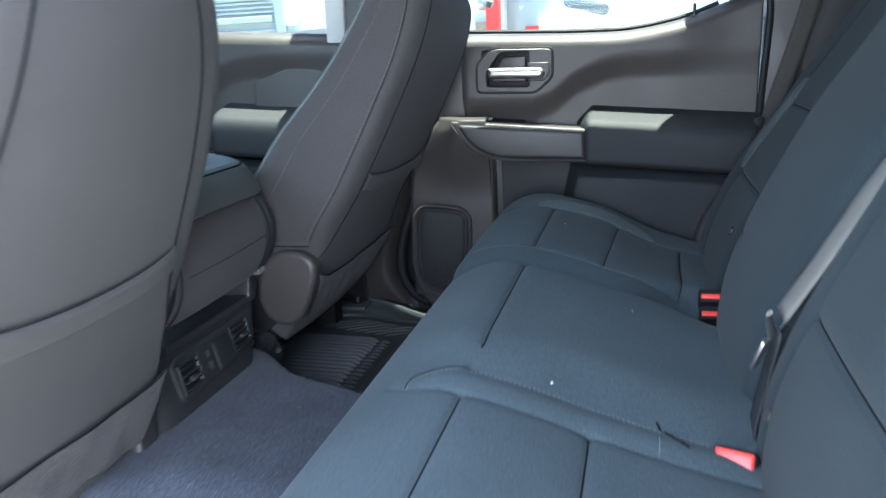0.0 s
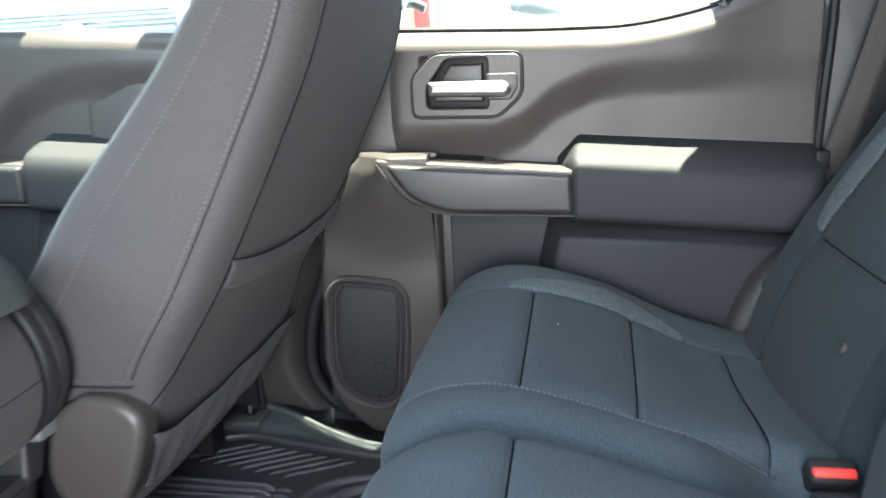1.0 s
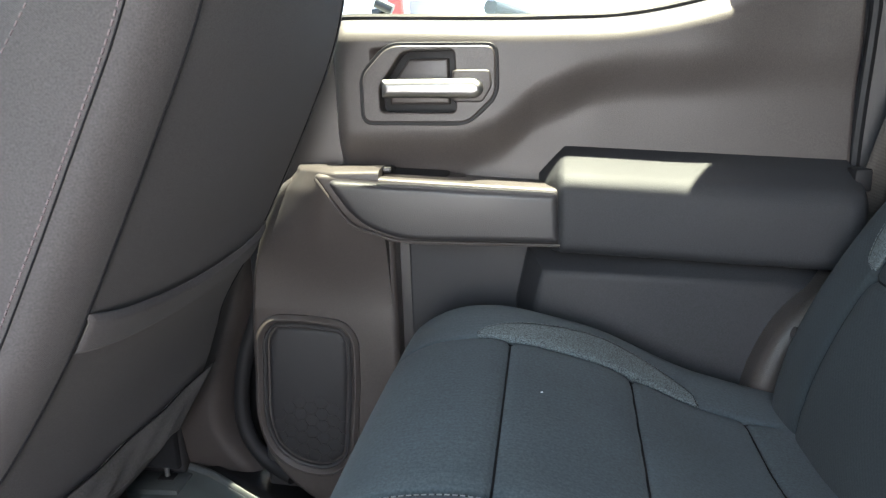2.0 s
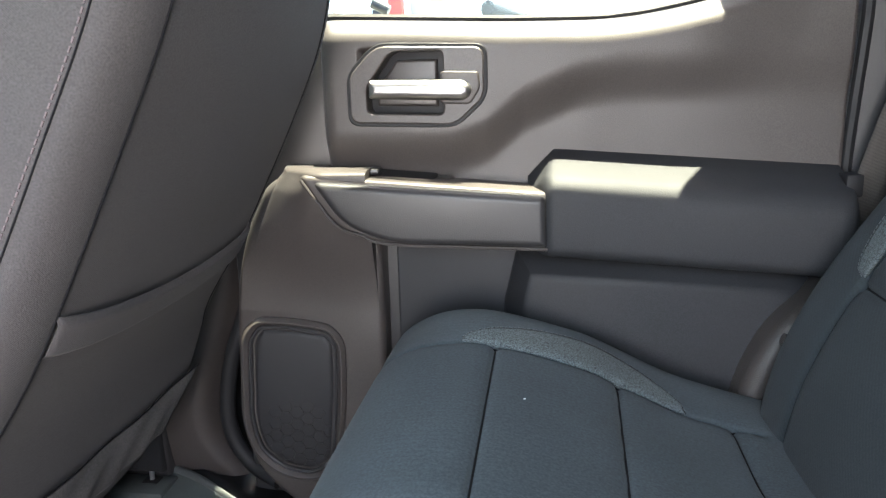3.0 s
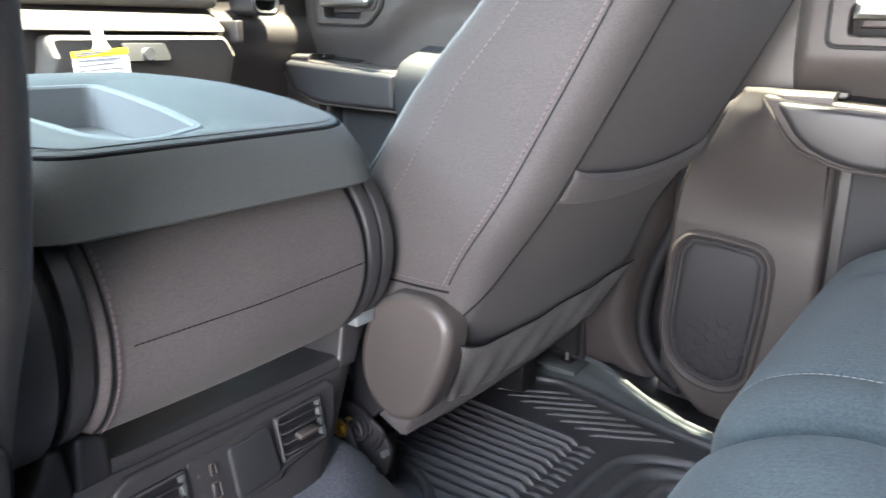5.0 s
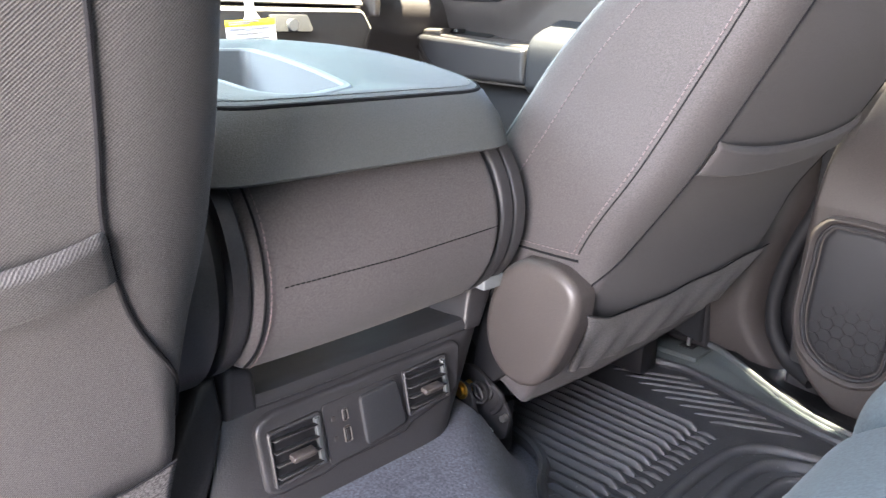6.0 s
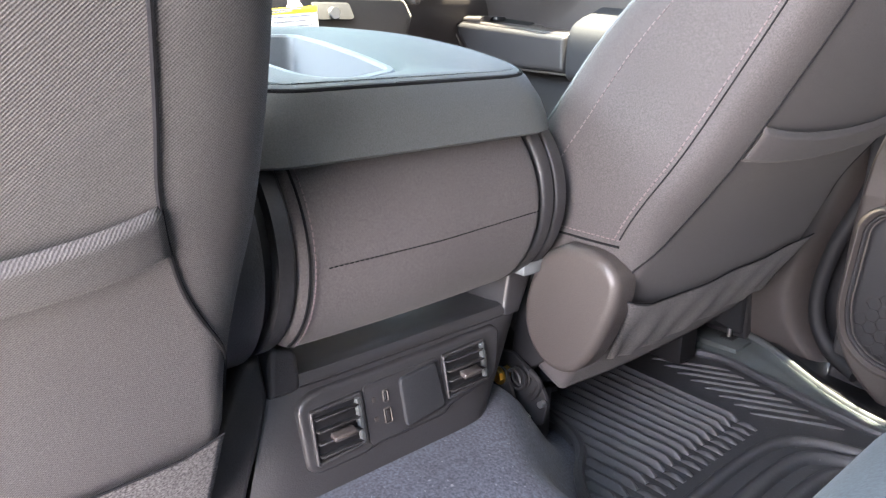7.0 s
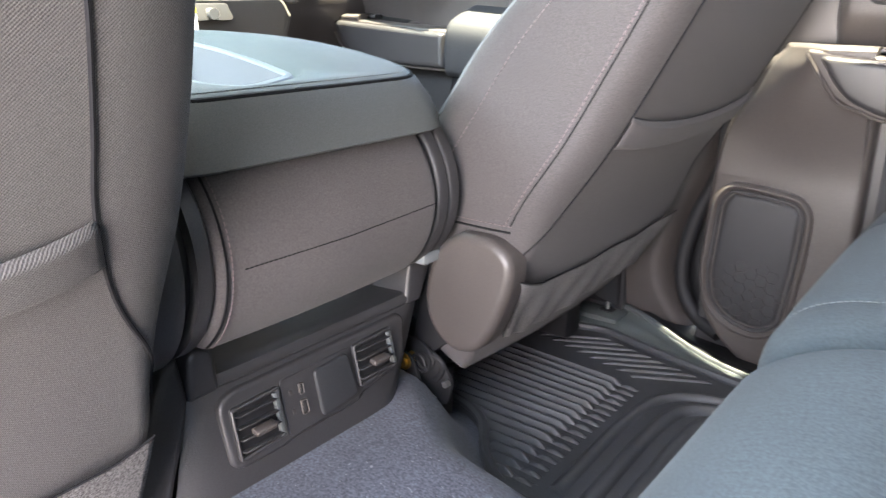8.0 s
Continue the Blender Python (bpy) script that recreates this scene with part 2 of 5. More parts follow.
def frame_ring(outer, inner, front, rear, bevel=0.002, to=XZ):
    """A flat ring between two outlines with the same number of points."""
    bm = bmesh.new()
    s = 1 if rear > front else -1
    loops = [(outer, rear), (outer, front + s * bevel), (inset(outer, bevel), front), (inset(inner, -bevel), front), (inner, front + s * bevel), (inner, rear)]
    rows = [[bm.verts.new(to(x, y, d)) for x, y in ring] for ring, d in loops]
    k = len(outer)
    for a, b in zip(rows, rows[1:] + rows[:1]):
        for i in range(k):
            bm.faces.new((a[i], a[(i + 1) % k], b[(i + 1) % k], b[i]))
    return bm


def box(x0, x1, y0, y1, z0, z1, bevel=0.004, seg=2):
    bm = bmesh.new()
    bmesh.ops.create_cube(bm, size=1)
    for v in bm.verts:
        v.co = (x0 + (v.co.x + 0.5) * (x1 - x0), y0 + (v.co.y + 0.5) * (y1 - y0), z0 + (v.co.z + 0.5) * (z1 - z0))
    if bevel:
        bmesh.ops.bevel(bm, geom=bm.edges[:], offset=bevel, segments=seg, affect="EDGES", profile=0.5)
    return bm


def turned(bm, m):
    bmesh.ops.transform(bm, matrix=m, verts=bm.verts)
    return bm


def smooth_line(pts, n=8):
    """Points along a smooth curve through pts."""
    P = [np.array(p, float) for p in pts]
    P = [2 * P[0] - P[1]] + P + [2 * P[-1] - P[-2]]
    out = []
    for i in range(1, len(P) - 2):
        for q in range(n):
            t = q / n
            a, b, c, d = P[i - 1:i + 3]
            out.append(0.5 * (2 * b + (c - a) * t + (2 * a - 5 * b + 4 * c - d) * t * t + (3 * b - a - 3 * c + d) * t ** 3))
    return out + [P[-2]]


def tube(pts, r, bm=None, n=7, flat=1.0):
    bm = bm or bmesh.new()
    pts = [Vector(p) for p in pts]
    rows, up = [], None
    for i, p in enumerate(pts):
        t = (pts[min(i + 1, len(pts) - 1)] - pts[max(i - 1, 0)]).normalized()
        if up is None:
            up = t.orthogonal().normalized()
        up = (up - t * up.dot(t)).normalized()
        side = t.cross(up)
        rows.append([bm.verts.new(p + r * (math.cos(2 * math.pi * k / n) * up + flat * math.sin(2 * math.pi * k / n) * side)) for k in range(n)])
    for a, b in zip(rows, rows[1:]):
        for k in range(n):
            bm.faces.new((a[k], a[(k + 1) % n], b[(k + 1) % n], b[k]))
    bm.faces.new(rows[0][::-1])
    bm.faces.new(rows[-1])
    return bm


def stitches(pts, length=0.004, gap=0.0018, r=0.00055):
    """Short thread bars along a line."""
    bm = bmesh.new()
    pts = [Vector(p) for p in pts]
    run, on, start = 0.0, True, pts[0]
    dist = [0.0]
    for a, b in zip(pts, pts[1:]):
        dist.append(dist[-1] + (b - a).length)

    def at(s):
        for i in range(1, len(pts)):
            if dist[i] >= s:
                f = (s - dist[i - 1]) / max(dist[i] - dist[i - 1], 1e-9)
                return pts[i - 1].lerp(pts[i], f)
        return pts[-1]

    s = 0.0
    while s + length < dist[-1]:
        tube([at(s), at(s + length)], r, bm, 5)
        s += length + gap
    return bm


def ss(a, b, x):
    t = np.clip((np.asarray(x, float) - a) / (b - a), 0, 1)
    return t * t * (3 - 2 * t)


def line_at(x, table):
    """Values along a smoothed broken line of (x, value)."""
    xs, ys = zip(*table)
    return np.interp(x, xs, ys)


# ---- cab shell ----
def hump(x, y):
    x, y = np.asarray(x, float), np.asarray(y, float)
    e = np.where(y < 0, 0.50, 0.31) - 0.10 * ss(-0.78, -0.62, x)
    return 0.142 * (1 - ss(e - 0.15, e, np.abs(y))) * (1 - 0.40 * ss(-0.70, -0.35, x))


X, Y = np.meshgrid(np.linspace(-1.95, 0.62, 120), np.linspace(-0.86, 0.86, 110), indexing="ij")
floor = grid("floor", np.stack([X, Y, hump(X, Y)], -1), CARPET, None, back=(0, 0, -0.04))
tagged(floor, "dark grey carpeted truck floor with a raised tunnel", "floor", kind="structure")

ceiling = tagged(part("ceiling", box(-1.12, 0.62, -0.722, 0.722, 1.20, 1.26, 0.02), HEADLINER, None), "light grey cloth headliner", "ceiling", kind="structure")
wall_rear = thing("wall_rear", (0.62, 0, 0), "dark trimmed rear cab wall with a window opening", "wall", kind="structure")
part("lower_trim", box(0.56, 0.62, -0.86, 0.86, -0.04, 0.80, 0.01), PLASTIC_DARK, wall_rear)
for s in (-1, 1):
    part("corner_trim", box(0.56, 0.62, min(s * 0.62, s * 0.86), max(s * 0.62, s * 0.86), 0.80, 1.20, 0.01), PLASTIC_DARK, wall_rear)
wall_front = tagged(part("wall_front", box(-1.99, -1.95, -0.86, 0.86, -0.04, 0.80, 0.01), PLASTIC_DARK, None), "dark firewall carpet below the dashboard", "wall", kind="structure")
for s in (-1, 1):
    a = thing("windscreen_pillar", (-1.5, s * 0.8, 0.8), "light grey trimmed windscreen pillar", "pillar", kind="structure")
    part("pillar_trim", tube([(-1.95, s * 0.84, 0.78), (-1.60, s * 0.82, 1.0), (-1.12, s * 0.79, 1.23)], 0.05, n=10), HEADLINER, a)
    c = thing("roof_rail", (-0.5, s * 0.8, 1.15), "light grey trimmed roof rail above the side windows", "trim", kind="structure")
    # rail's unseen inner edge is stepped to limit where sun falls
    part("rail_trim", slab(rounded([(-1.25, s * 0.66), (-1.25, s * 0.722), (-0.40, s * 0.722), (-0.30, s * 0.742), (0.62, s * 0.742), (0.62, s * 0.66)], 0.01, 3), 1.08, 1.26, 0.008, to=XY), HEADLINER, c)
    # unseen extension added to block sun behind the door window
    part("rear_sun_mask", slab(rounded([(0.10, s * 0.735), (0.62, s * 0.735), (0.62, s * 0.88), (0.19, s * 0.88)], 0.01, 2), 1.08, 1.26, 0.01, to=XY), HEADLINER, c)
    # added out of view: its curved edge keeps sun off the sill plate
    part("sill_sun_mask", slab(rounded([(-0.86, s * 0.724), (-0.86, s * 0.898), (-0.650, s * 0.898), (-0.634, s * 0.870), (-0.584, s * 0.848), (-0.534, s * 0.812), (-0.484, s * 0.777), (-0.434, s * 0.748), (-0.385, s * 0.728), (-0.375, s * 0.724)], 0.008, 3), 1.08, 1.25, 0.006, to=XY), HEADLINER, c, "unseen grey plate added to shade the sill plate")
    # rear quarter
    q = thing("quarter_trim", (0.42, s * 0.82, 0.3), "dark grey moulded rear pillar trim", "trim", kind="structure")
    pts = rounded([(0.262, -0.02), (0.262, 0.80), (0.16, 0.83), (0.12, 1.10), (0.56, 1.10), (0.56, -0.02)], 0.01, 2)
    part("quarter_panel", slab(pts, s * 0.80, s * 0.88, 0.006), PLASTIC_DARK, q)
    part("upper_cover", slab(rounded([(0.30, 0.86), (0.55, 0.88), (0.55, 1.07), (0.22, 1.07)], 0.02, 3), s * 0.792, s * 0.80, 0.003), HEADLINER, q, "light grey upper cover")

# middle pillar on the far side: flared at its foot
p = thing("middle_pillar", (-0.78, 0.82, 0.0), "grey moulded middle pillar trim flared at its foot", "pillar", kind="structure")
Z, U = np.meshgrid(np.concatenate([np.linspace(0.0, 0.42, 60), np.linspace(0.44, 1.12, 24)]), np.linspace(0, 1, 48), indexing="ij")
EDGE = [(0.0, -0.625), (0.02, -0.646), (0.05, -0.665), (0.08, -0.679), (0.126, -0.685), (0.207, -0.667), (0.296, -0.633), (0.371, -0.610), (0.45, -0.603), (1.12, -0.603)]
lo = -1.04 + 0.24 * ss(0.64, 0.73, Z)
hi = np.interp(Z, *zip(*EDGE))
hi = np.apply_along_axis(lambda r: np.convolve(np.pad(r, 4, mode="edge"), np.ones(9) / 9, mode="valid"), 0, hi)
X = lo + (hi - lo) * U
fl = -0.026 * np.exp(-(Z / 0.07) ** 1.4)
near_edge = np.clip(1 - (hi - X) / 0.030, 0, 1)
Yp = 0.797 - fl + 0.010 * np.sin((X + 0.83) * 9) + 0.045 * (1 - np.sqrt(np.clip(1 - near_edge ** 2, 0, 1)))
grid("pillar_trim", np.stack([X, Yp, Z], -1), PLASTIC, p, back=(0, 0.008, 0))
part("jamb", slab([(-0.72, 0.02), (-0.72, 0.74), (-0.585, 0.74), (-0.585, 0.02)], 0.874, 0.886, 0.004), BLACK, p, "black door jamb")
part("door_seal", tube(smooth_line([(-0.565, 0.790, 0.030), (-0.615, 0.812, 0.045), (-0.648, 0.818, 0.090), (-0.655, 0.820, 0.150), (-0.640, 0.820, 0.230), (-0.610, 0.820, 0.310), (-0.592, 0.820, 0.40), (-0.590, 0.825, 0.60), (-0.590, 0.832, 0.72)], 6), 0.013, n=12), BLACK, p, "black rubber door seal")
q = thing("middle_pillar", (-0.78, -0.84, 0.0), "grey moulded middle pillar trim", "pillar", kind="structure")
part("pillar_trim", box(-1.02, -0.74, -0.87, -0.82, 0.0, 1.12, 0.02), PLASTIC, q)

# sill on the far side
sill = thing("sill", (-0.6, 0.75, 0.0), "grey plastic sill plate with a raised edge", "sill", kind="structure")
xs = np.linspace(-1.0, -0.26, 60)
yc = line_at(xs, [(-1.0, 0.85), (-0.80, 0.834), (-0.75, 0.818), (-0.70, 0.792), (-0.65, 0.756), (-0.60, 0.721), (-0.55, 0.692), (-0.50, 0.673), (-0.45, 0.664), (-0.26, 0.655)])
yc = np.convolve(np.pad(yc, 3, mode="edge"), np.ones(7) / 7, mode="valid")
wl_ = line_at(xs, [(-1.0, 0.8), (-0.70, 0.62), (-0.60, 0.34), (-0.50, 0.22), (-0.26, 0.20)])
pw_ = line_at(xs, [(-1.0, 0.10), (-0.75, 0.098), (-0.70, 0.084), (-0.65, 0.060), (-0.60, 0.044), (-0.55, 0.030), (-0.45, 0.018), (-0.26, 0.014)])
grid("sill_plate", np.array([[(x, y - w, 0.001), (x, y - w + 0.004, 0.016), (x, y - 0.4 * w, 0.020), (x, y - 0.012 * k, 0.023), (x, y - 0.004, 0.025)] for x, y, w, k in zip(xs, yc, pw_, wl_)]), SILL, sill, back=(0, 0, -0.03))
prof = [(-0.013, 0.018), (-0.010, 0.026), (-0.004, 0.030), (0.006, 0.031), (0.013, 0.028), (0.016, 0.004)]
grid("sill_lip", np.array([[(x, y + a * k, b) for a, b in prof] for x, y, k in zip(xs, yc, wl_)]), VINYL, sill, "paler raised sill lip", back=(0, 0, -0.03))
prof = [(0.010, 0.010), (0.018, 0.022), (0.030, 0.024), (0.045, 0.014), (0.14, 0.0)]
grid("gasket", np.array([[(x, y + a, b) for a, b in prof] for x, y in zip(xs, yc)]), BLACK, sill, "black rubber door gasket", back=(0, 0, -0.03))


# ---- doors ----
def door(name, dx, dz, label, belt, rear, speaker=True):
    d = thing(name, (dx - 0.2, 0.85, 0.0), label, "door", kind="structure")
    A = lambda pts: [(x + dx, z + dz) for x, z in pts]  # noqa: E731
    # outer skin and window frame
    part("door_skin", slab(A([(-0.62, -0.12), (-0.62, 0.72), (rear, 0.72 + 0.03), (rear, -0.12)]), 0.90, 0.835, 0.01), PAINT_BODY, d, "grey painted outer skin")
    part("base_panel", slab(A([(-0.614, -0.02), (-0.611, 0.70), (rear, 0.62), (rear, -0.02)]), 0.803, 0.835, 0.008), PLASTIC_DARK, d)
    # upper panel
    U, V = np.meshgrid(np.linspace(0, 1, 170), np.linspace(0, 1, 90), indexing="ij")
    x = -0.454 + U * (rear + 0.454)
    top = line_at(x, belt)
    top = np.apply_along_axis(lambda r: np.convolve(np.pad(r, 9, mode="edge"), np.ones(19) / 19, mode="valid"), 0, top)
    z = 0.485 + V * (top - 0.485)
    zc = line_at(x, [(-0.46, 0.565), (-0.27, 0.565), (-0.22, 0.583), (-0.17, 0.625), (-0.10, 0.655), (-0.04, 0.664), (0.30, 0.664)])
    y = 0.797 - 0.024 * ss(zc - 0.046, zc + 0.030, z) * (1 - 0.60 * ss(0.03, 0.20, x))
    y += 0.002 * ss(0.08, 0.24, x) * ss(0.50, 0.62, z)
    h = np.clip((z - (top - 0.032)) / 0.032, 0, 1)
    y += 0.040 * (1 - np.sqrt(np.clip(1 - h ** 2, 0, 1))) + 0.006 * h
    e = np.clip(1 - (x + 0.454) / 0.022, 0, 1)
    y += 0.022 * (1 - np.sqrt(np.clip(1 - e ** 2, 0, 1)))
    hole = ss(-0.395, -0.391, x) * (1 - ss(-0.274, -0.270, x)) * ss(0.609, 0.613, z) * (1 - ss(0.700, 0.704, z))
    y += 0.045 * hole
    grid("upper_panel", np.stack([x + dx, y, z + dz], -1), PLASTIC, d, back=(0, 0.03, 0))
    # front strip before the upper panel
    part("front_strip", slab(A([(-0.612, 0.50), (-0.606, 0.70), (-0.58, 0.742), (-0.44, 0.742), (-0.44, 0.50)]), 0.800, 0.835, 0.015), PLASTIC, d)
    # lower front panel with the speaker
    leg = rounded(A([(-0.602, 0.10), (-0.606, 0.20), (-0.603, 0.30), (-0.592, 0.39), (-0.570, 0.46), (-0.545, 0.512), (-0.515, 0.532), (-0.47, 0.540), (-0.366, 0.532), (-0.372, 0.43), (-0.372, -0.015), (-0.50, -0.015), (-0.572, 0.045)]), [0.04, 0.05, 0.05, 0.05, 0.04, 0.02, 0.02, 0.02, 0.01, 0.02, 0.01, 0.05, 0.05], 5)
    part("lower_front_panel", slab(leg, 0.762, 0.835, 0.012, steps=5), PLASTIC, d)
    # shoulder that swells from the lower panel into the armrest
    U, V = np.meshgrid(np.linspace(0, 1, 40), np.linspace(0, 1, 44), indexing="ij")
    zz = 0.330 + 0.206 * np.clip(V / 0.86, 0, 1)
    over = np.clip((V - 0.86) / 0.14, 0, 1) * math.pi / 2
    left = np.interp(zz, [0.33, 0.39, 0.46, 0.512, 0.536], [-0.592, -0.584, -0.562, -0.538, -0.515])
    xx = left + U * (-0.380 - left)
    yy = 0.7619 - 0.047 * ss(0.33, 0.535, zz) ** 1.1 * ss(0.0, 0.55, U)
    yy = yy + 0.022 * (1 - np.cos(over)) + 0.016 * np.clip(1 - U / 0.10, 0, 1) ** 2 * ss(0.40, 0.50, zz)
    grid("shoulder", np.stack([xx + dx, yy, zz + 0.007 * np.sin(over) + dz], -1), PLASTIC, d, back=(0, 0.03, 0), sharp=60)
    # darker padding colour carries the shade inside this recess
    part("recess_panel", slab(A([(-0.358, 0.0), (-0.358, 0.46), (-0.17, 0.435), (-0.17, 0.0)]), 0.800, 0.815, 0.005, steps=3), PADDING, d)
    pocket = [(-0.190, 0.0), (-0.198, 0.340), (-0.180, 0.420), (rear - 0.012, 0.396), (rear - 0.006, 0.0)]
    bm = bmesh.new()
    rows = [[bm.verts.new((x + dx, y, z + dz)) for x, z in inset(pocket, q)] for q, y in ((0.0, 0.81), (0.0, 0.794), (0.003, 0.789), (0.024, 0.758), (0.028, 0.754), (0.033, 0.752), (0.037, 0.7515))]
    for a, b in zip(rows, rows[1:]):
        for i in range(len(pocket)):
            bm.faces.new((a[i], a[(i + 1) % len(pocket)], b[(i + 1) % len(pocket)], b[i]))
    bm.faces.new(rows[0][::-1]), bm.faces.new(rows[-1])
    part("map_pocket", bm, PADDING, d, "dark grained map pocket", sharp=50)
    # armrest
    cap = rounded(A([(-0.475, 0.538), (-0.136, 0.513), (-0.134, 0.436), (-0.355, 0.440), (-0.425, 0.466)]), [0.012, 0.008, 0.006, 0.03, 0.03], 5)
    arm = part("armrest", slab(cap, 0.714, 0.80, 0.006), PLASTIC, d)
    face = rounded(A([(-0.452, 0.530), (-0.139, 0.509), (-0.137, 0.441), (-0.350, 0.446), (-0.412, 0.471)]), [0.012, 0.008, 0.006, 0.03, 0.03], 5)
    part("armrest_face", slab(face, 0.7015, 0.75, 0.010, steps=5), PLASTIC_DARK, arm)
    part("armrest_lip", tube([(x + dx, 0.7105, z + dz) for x, z in smooth_line([(-0.136, 0.4375), (-0.25, 0.4405), (-0.352, 0.444), (-0.39, 0.456), (-0.424, 0.471), (-0.468, 0.532)], 5)], 0.0022), PLASTIC, arm)
    SLANT = lambda a, b, c: (a, b, c - 0.076 * max(a - dx + 0.475, 0.0) + 0.30 * (b - 0.765) - 0.26 * max(-0.475 - a + dx, 0.0) - 0.0085)  # noqa: E731
    sw = rounded([(-0.486 + dx, 0.750), (-0.470 + dx, 0.727), (-0.30 + dx, 0.727), (-0.272 + dx, 0.768), (-0.262 + dx, 0.790), (-0.486 + dx, 0.795)], 0.012, 4)
    plate = part("switch_plate", slab(sw, 0.5450 + dz, 0.51 + dz, 0.006, to=SLANT, steps=4), PLASTIC, arm)
    part("switch_slot", slab(rounded([(-0.45 + dx, 0.752), (-0.315 + dx, 0.752), (-0.29 + dx, 0.775), (-0.29 + dx, 0.789), (-0.45 + dx, 0.789)], 0.006, 3), 0.5462 + dz, 0.53 + dz, 0.0006, to=SLANT), BLACK, arm)
    part("window_switch", turned(box(-0.405 + dx, -0.37 + dx, 0.755, 0.782, 0.533 + dz, 0.5415 + dz, 0.003), Matrix.Identity(4)), PLASTIC_DARK, arm)
    prof = [(0.800, 0.563), (0.785, 0.558), (0.760, 0.549), (0.738, 0.539), (0.722, 0.531), (0.712, 0.521), (0.706, 0.507), (0.7035, 0.480), (0.7035, 0.450), (0.706, 0.436), (0.716, 0.427), (0.735, 0.424), (0.800, 0.424)]
    prof = np.array([q[:2] for q in smooth_line([(a, b, 0) for a, b in prof], 4)])
    rows = []
    for x in [-0.164, -0.160, -0.154, -0.147, -0.140, -0.134, -0.128, -0.120, -0.11] + list(np.linspace(-0.09, rear - 0.012, 24)) + [rear - 0.006, rear - 0.003]:
        k = 0.30 + 0.70 * float(ss(-0.166, -0.131, x)) if x < 0.1 else 1.0 - 0.1 * float(ss(rear - 0.012, rear - 0.002, x))
        cap_z = 0.527 + 1.0 * (x + 0.164)
        rows.append([(x + dx, 0.80 + (a - 0.80) * k, min(b, cap_z - 0.25 * (0.80 - a) if x < -0.11 else 9) - 0.072 * max(x + 0.12, 0) + dz) for a, b in prof])
    grid("elbow_pad", rows, PADDING, d, "dark padded elbow rest", wrap=True, sharp=60)
    # inner handle
    O = A([(-0.408, 0.668), (-0.370, 0.707), (-0.222, 0.702), (-0.222, 0.636), (-0.262, 0.600), (-0.408, 0.604)])
    rad = [0.012, 0.018, 0.014, 0.014, 0.014, 0.014]
    H = A([(-0.384, 0.652), (-0.350, 0.699), (-0.277, 0.699), (-0.277, 0.655), (-0.277, 0.613), (-0.384, 0.616)])
    hole_in = rounded(H, [0.006, 0.012, 0.010, 0.004, 0.010, 0.010], 6)
    bez = part("handle_bezel", frame_ring(rounded(O, rad, 6), hole_in, 0.7665, 0.81, 0.0018), PLASTIC, d)
    part("bezel_gap", frame_ring(inset(rounded(O, rad, 6), -0.0046), inset(hole_in, -0.006), 0.7695, 0.79, 0.001), BLACK, d)
    part("cup", slab(inset(hole_in, -0.001), 0.799, 0.815, 0.001), BLACK, bez)
    part("cup_insert", slab(inset(hole_in, 0.011), 0.786, 0.80, 0.004), PLASTIC, bez)
    part("lever_bracket", slab(rounded(A([(-0.281, 0.672), (-0.229, 0.6705), (-0.2265, 0.649), (-0.240, 0.627), (-0.281, 0.628)]), 0.006, 4), 0.7625, 0.78, 0.003), PLASTIC, bez)
    lever = [(-0.3780, 0.6370), (-0.3780, 0.6620), (-0.249, 0.660), (-0.2380, 0.652), (-0.2380, 0.640), (-0.249, 0.6325)]
    part("lever", slab(rounded(A(lever), [0.003, 0.003, 0.008, 0.006, 0.006, 0.008], 4), 0.7455, 0.7600, 0.0110, steps=8), CHROME, bez, "polished chrome lever")
    # speaker
    if speaker:
        G = rounded(A([(-0.604, 0.15), (-0.595, 0.290), (-0.570, 0.321), (-0.512, 0.320), (-0.452, 0.311), (-0.433, 0.284), (-0.434, 0.21), (-0.448, 0.078), (-0.492, 0.051), (-0.550, 0.060), (-0.590, 0.095)]), [0.05, 0.03, 0.02, 0.03, 0.02, 0.02, 0.05, 0.03, 0.03, 0.04, 0.03], 6)
        sp = part("speaker", frame_ring(G, inset(G, 0.012), 0.7515, 0.775, 0.005), PLASTIC, d)
        part("speaker_rim", frame_ring(inset(G, 0.0125), inset(G, 0.0185), 0.7545, 0.775, 0.0022), PLASTIC_DARK, sp)
        part("grille", slab(inset(G, 0.0185), 0.759, 0.775, 0.010, steps=4), GRILLE, sp, "perforated black speaker grille")
        bm = bmesh.new()
        c, a = (-0.516 + dx, 0.128 + dz), 0.0115
        for i in range(-5, 6):
            for j in range(-5, 6):
                hx, hz = c[0] + a * 1.5 * i, c[1] + a * math.sqrt(3) * (j + 0.5 * (i % 2))
                if math.hypot(hx - c[0], hz - c[1]) < 0.058:
                    ring = [(hx + 0.95 * a * math.cos(k * math.pi / 3), 0.7588, hz + 0.95 * a * math.sin(k * math.pi / 3)) for k in range(7)]
                    tube(ring, 0.0005, bm, 4)
        part("honeycomb", bm, PLASTIC_DARK, sp)
    return d


GRILLE = material("speaker_mesh", (0.010, 0.010, 0.0115), 0.6, vary=0.1, weave=0.09, weave_scale=300, grain=0.5, spec=0.3)
BELT_REAR = [(-0.46, 0.747), (-0.42, 0.746), (-0.19, 0.736), (-0.06, 0.734), (0.0, 0.740), (0.06, 0.751), (0.105, 0.762), (0.15, 0.779), (0.26, 0.82)]
door_1 = door("door_1", 0.0, 0.0, "closed rear truck door with dark grey moulded trim", BELT_REAR, 0.252)
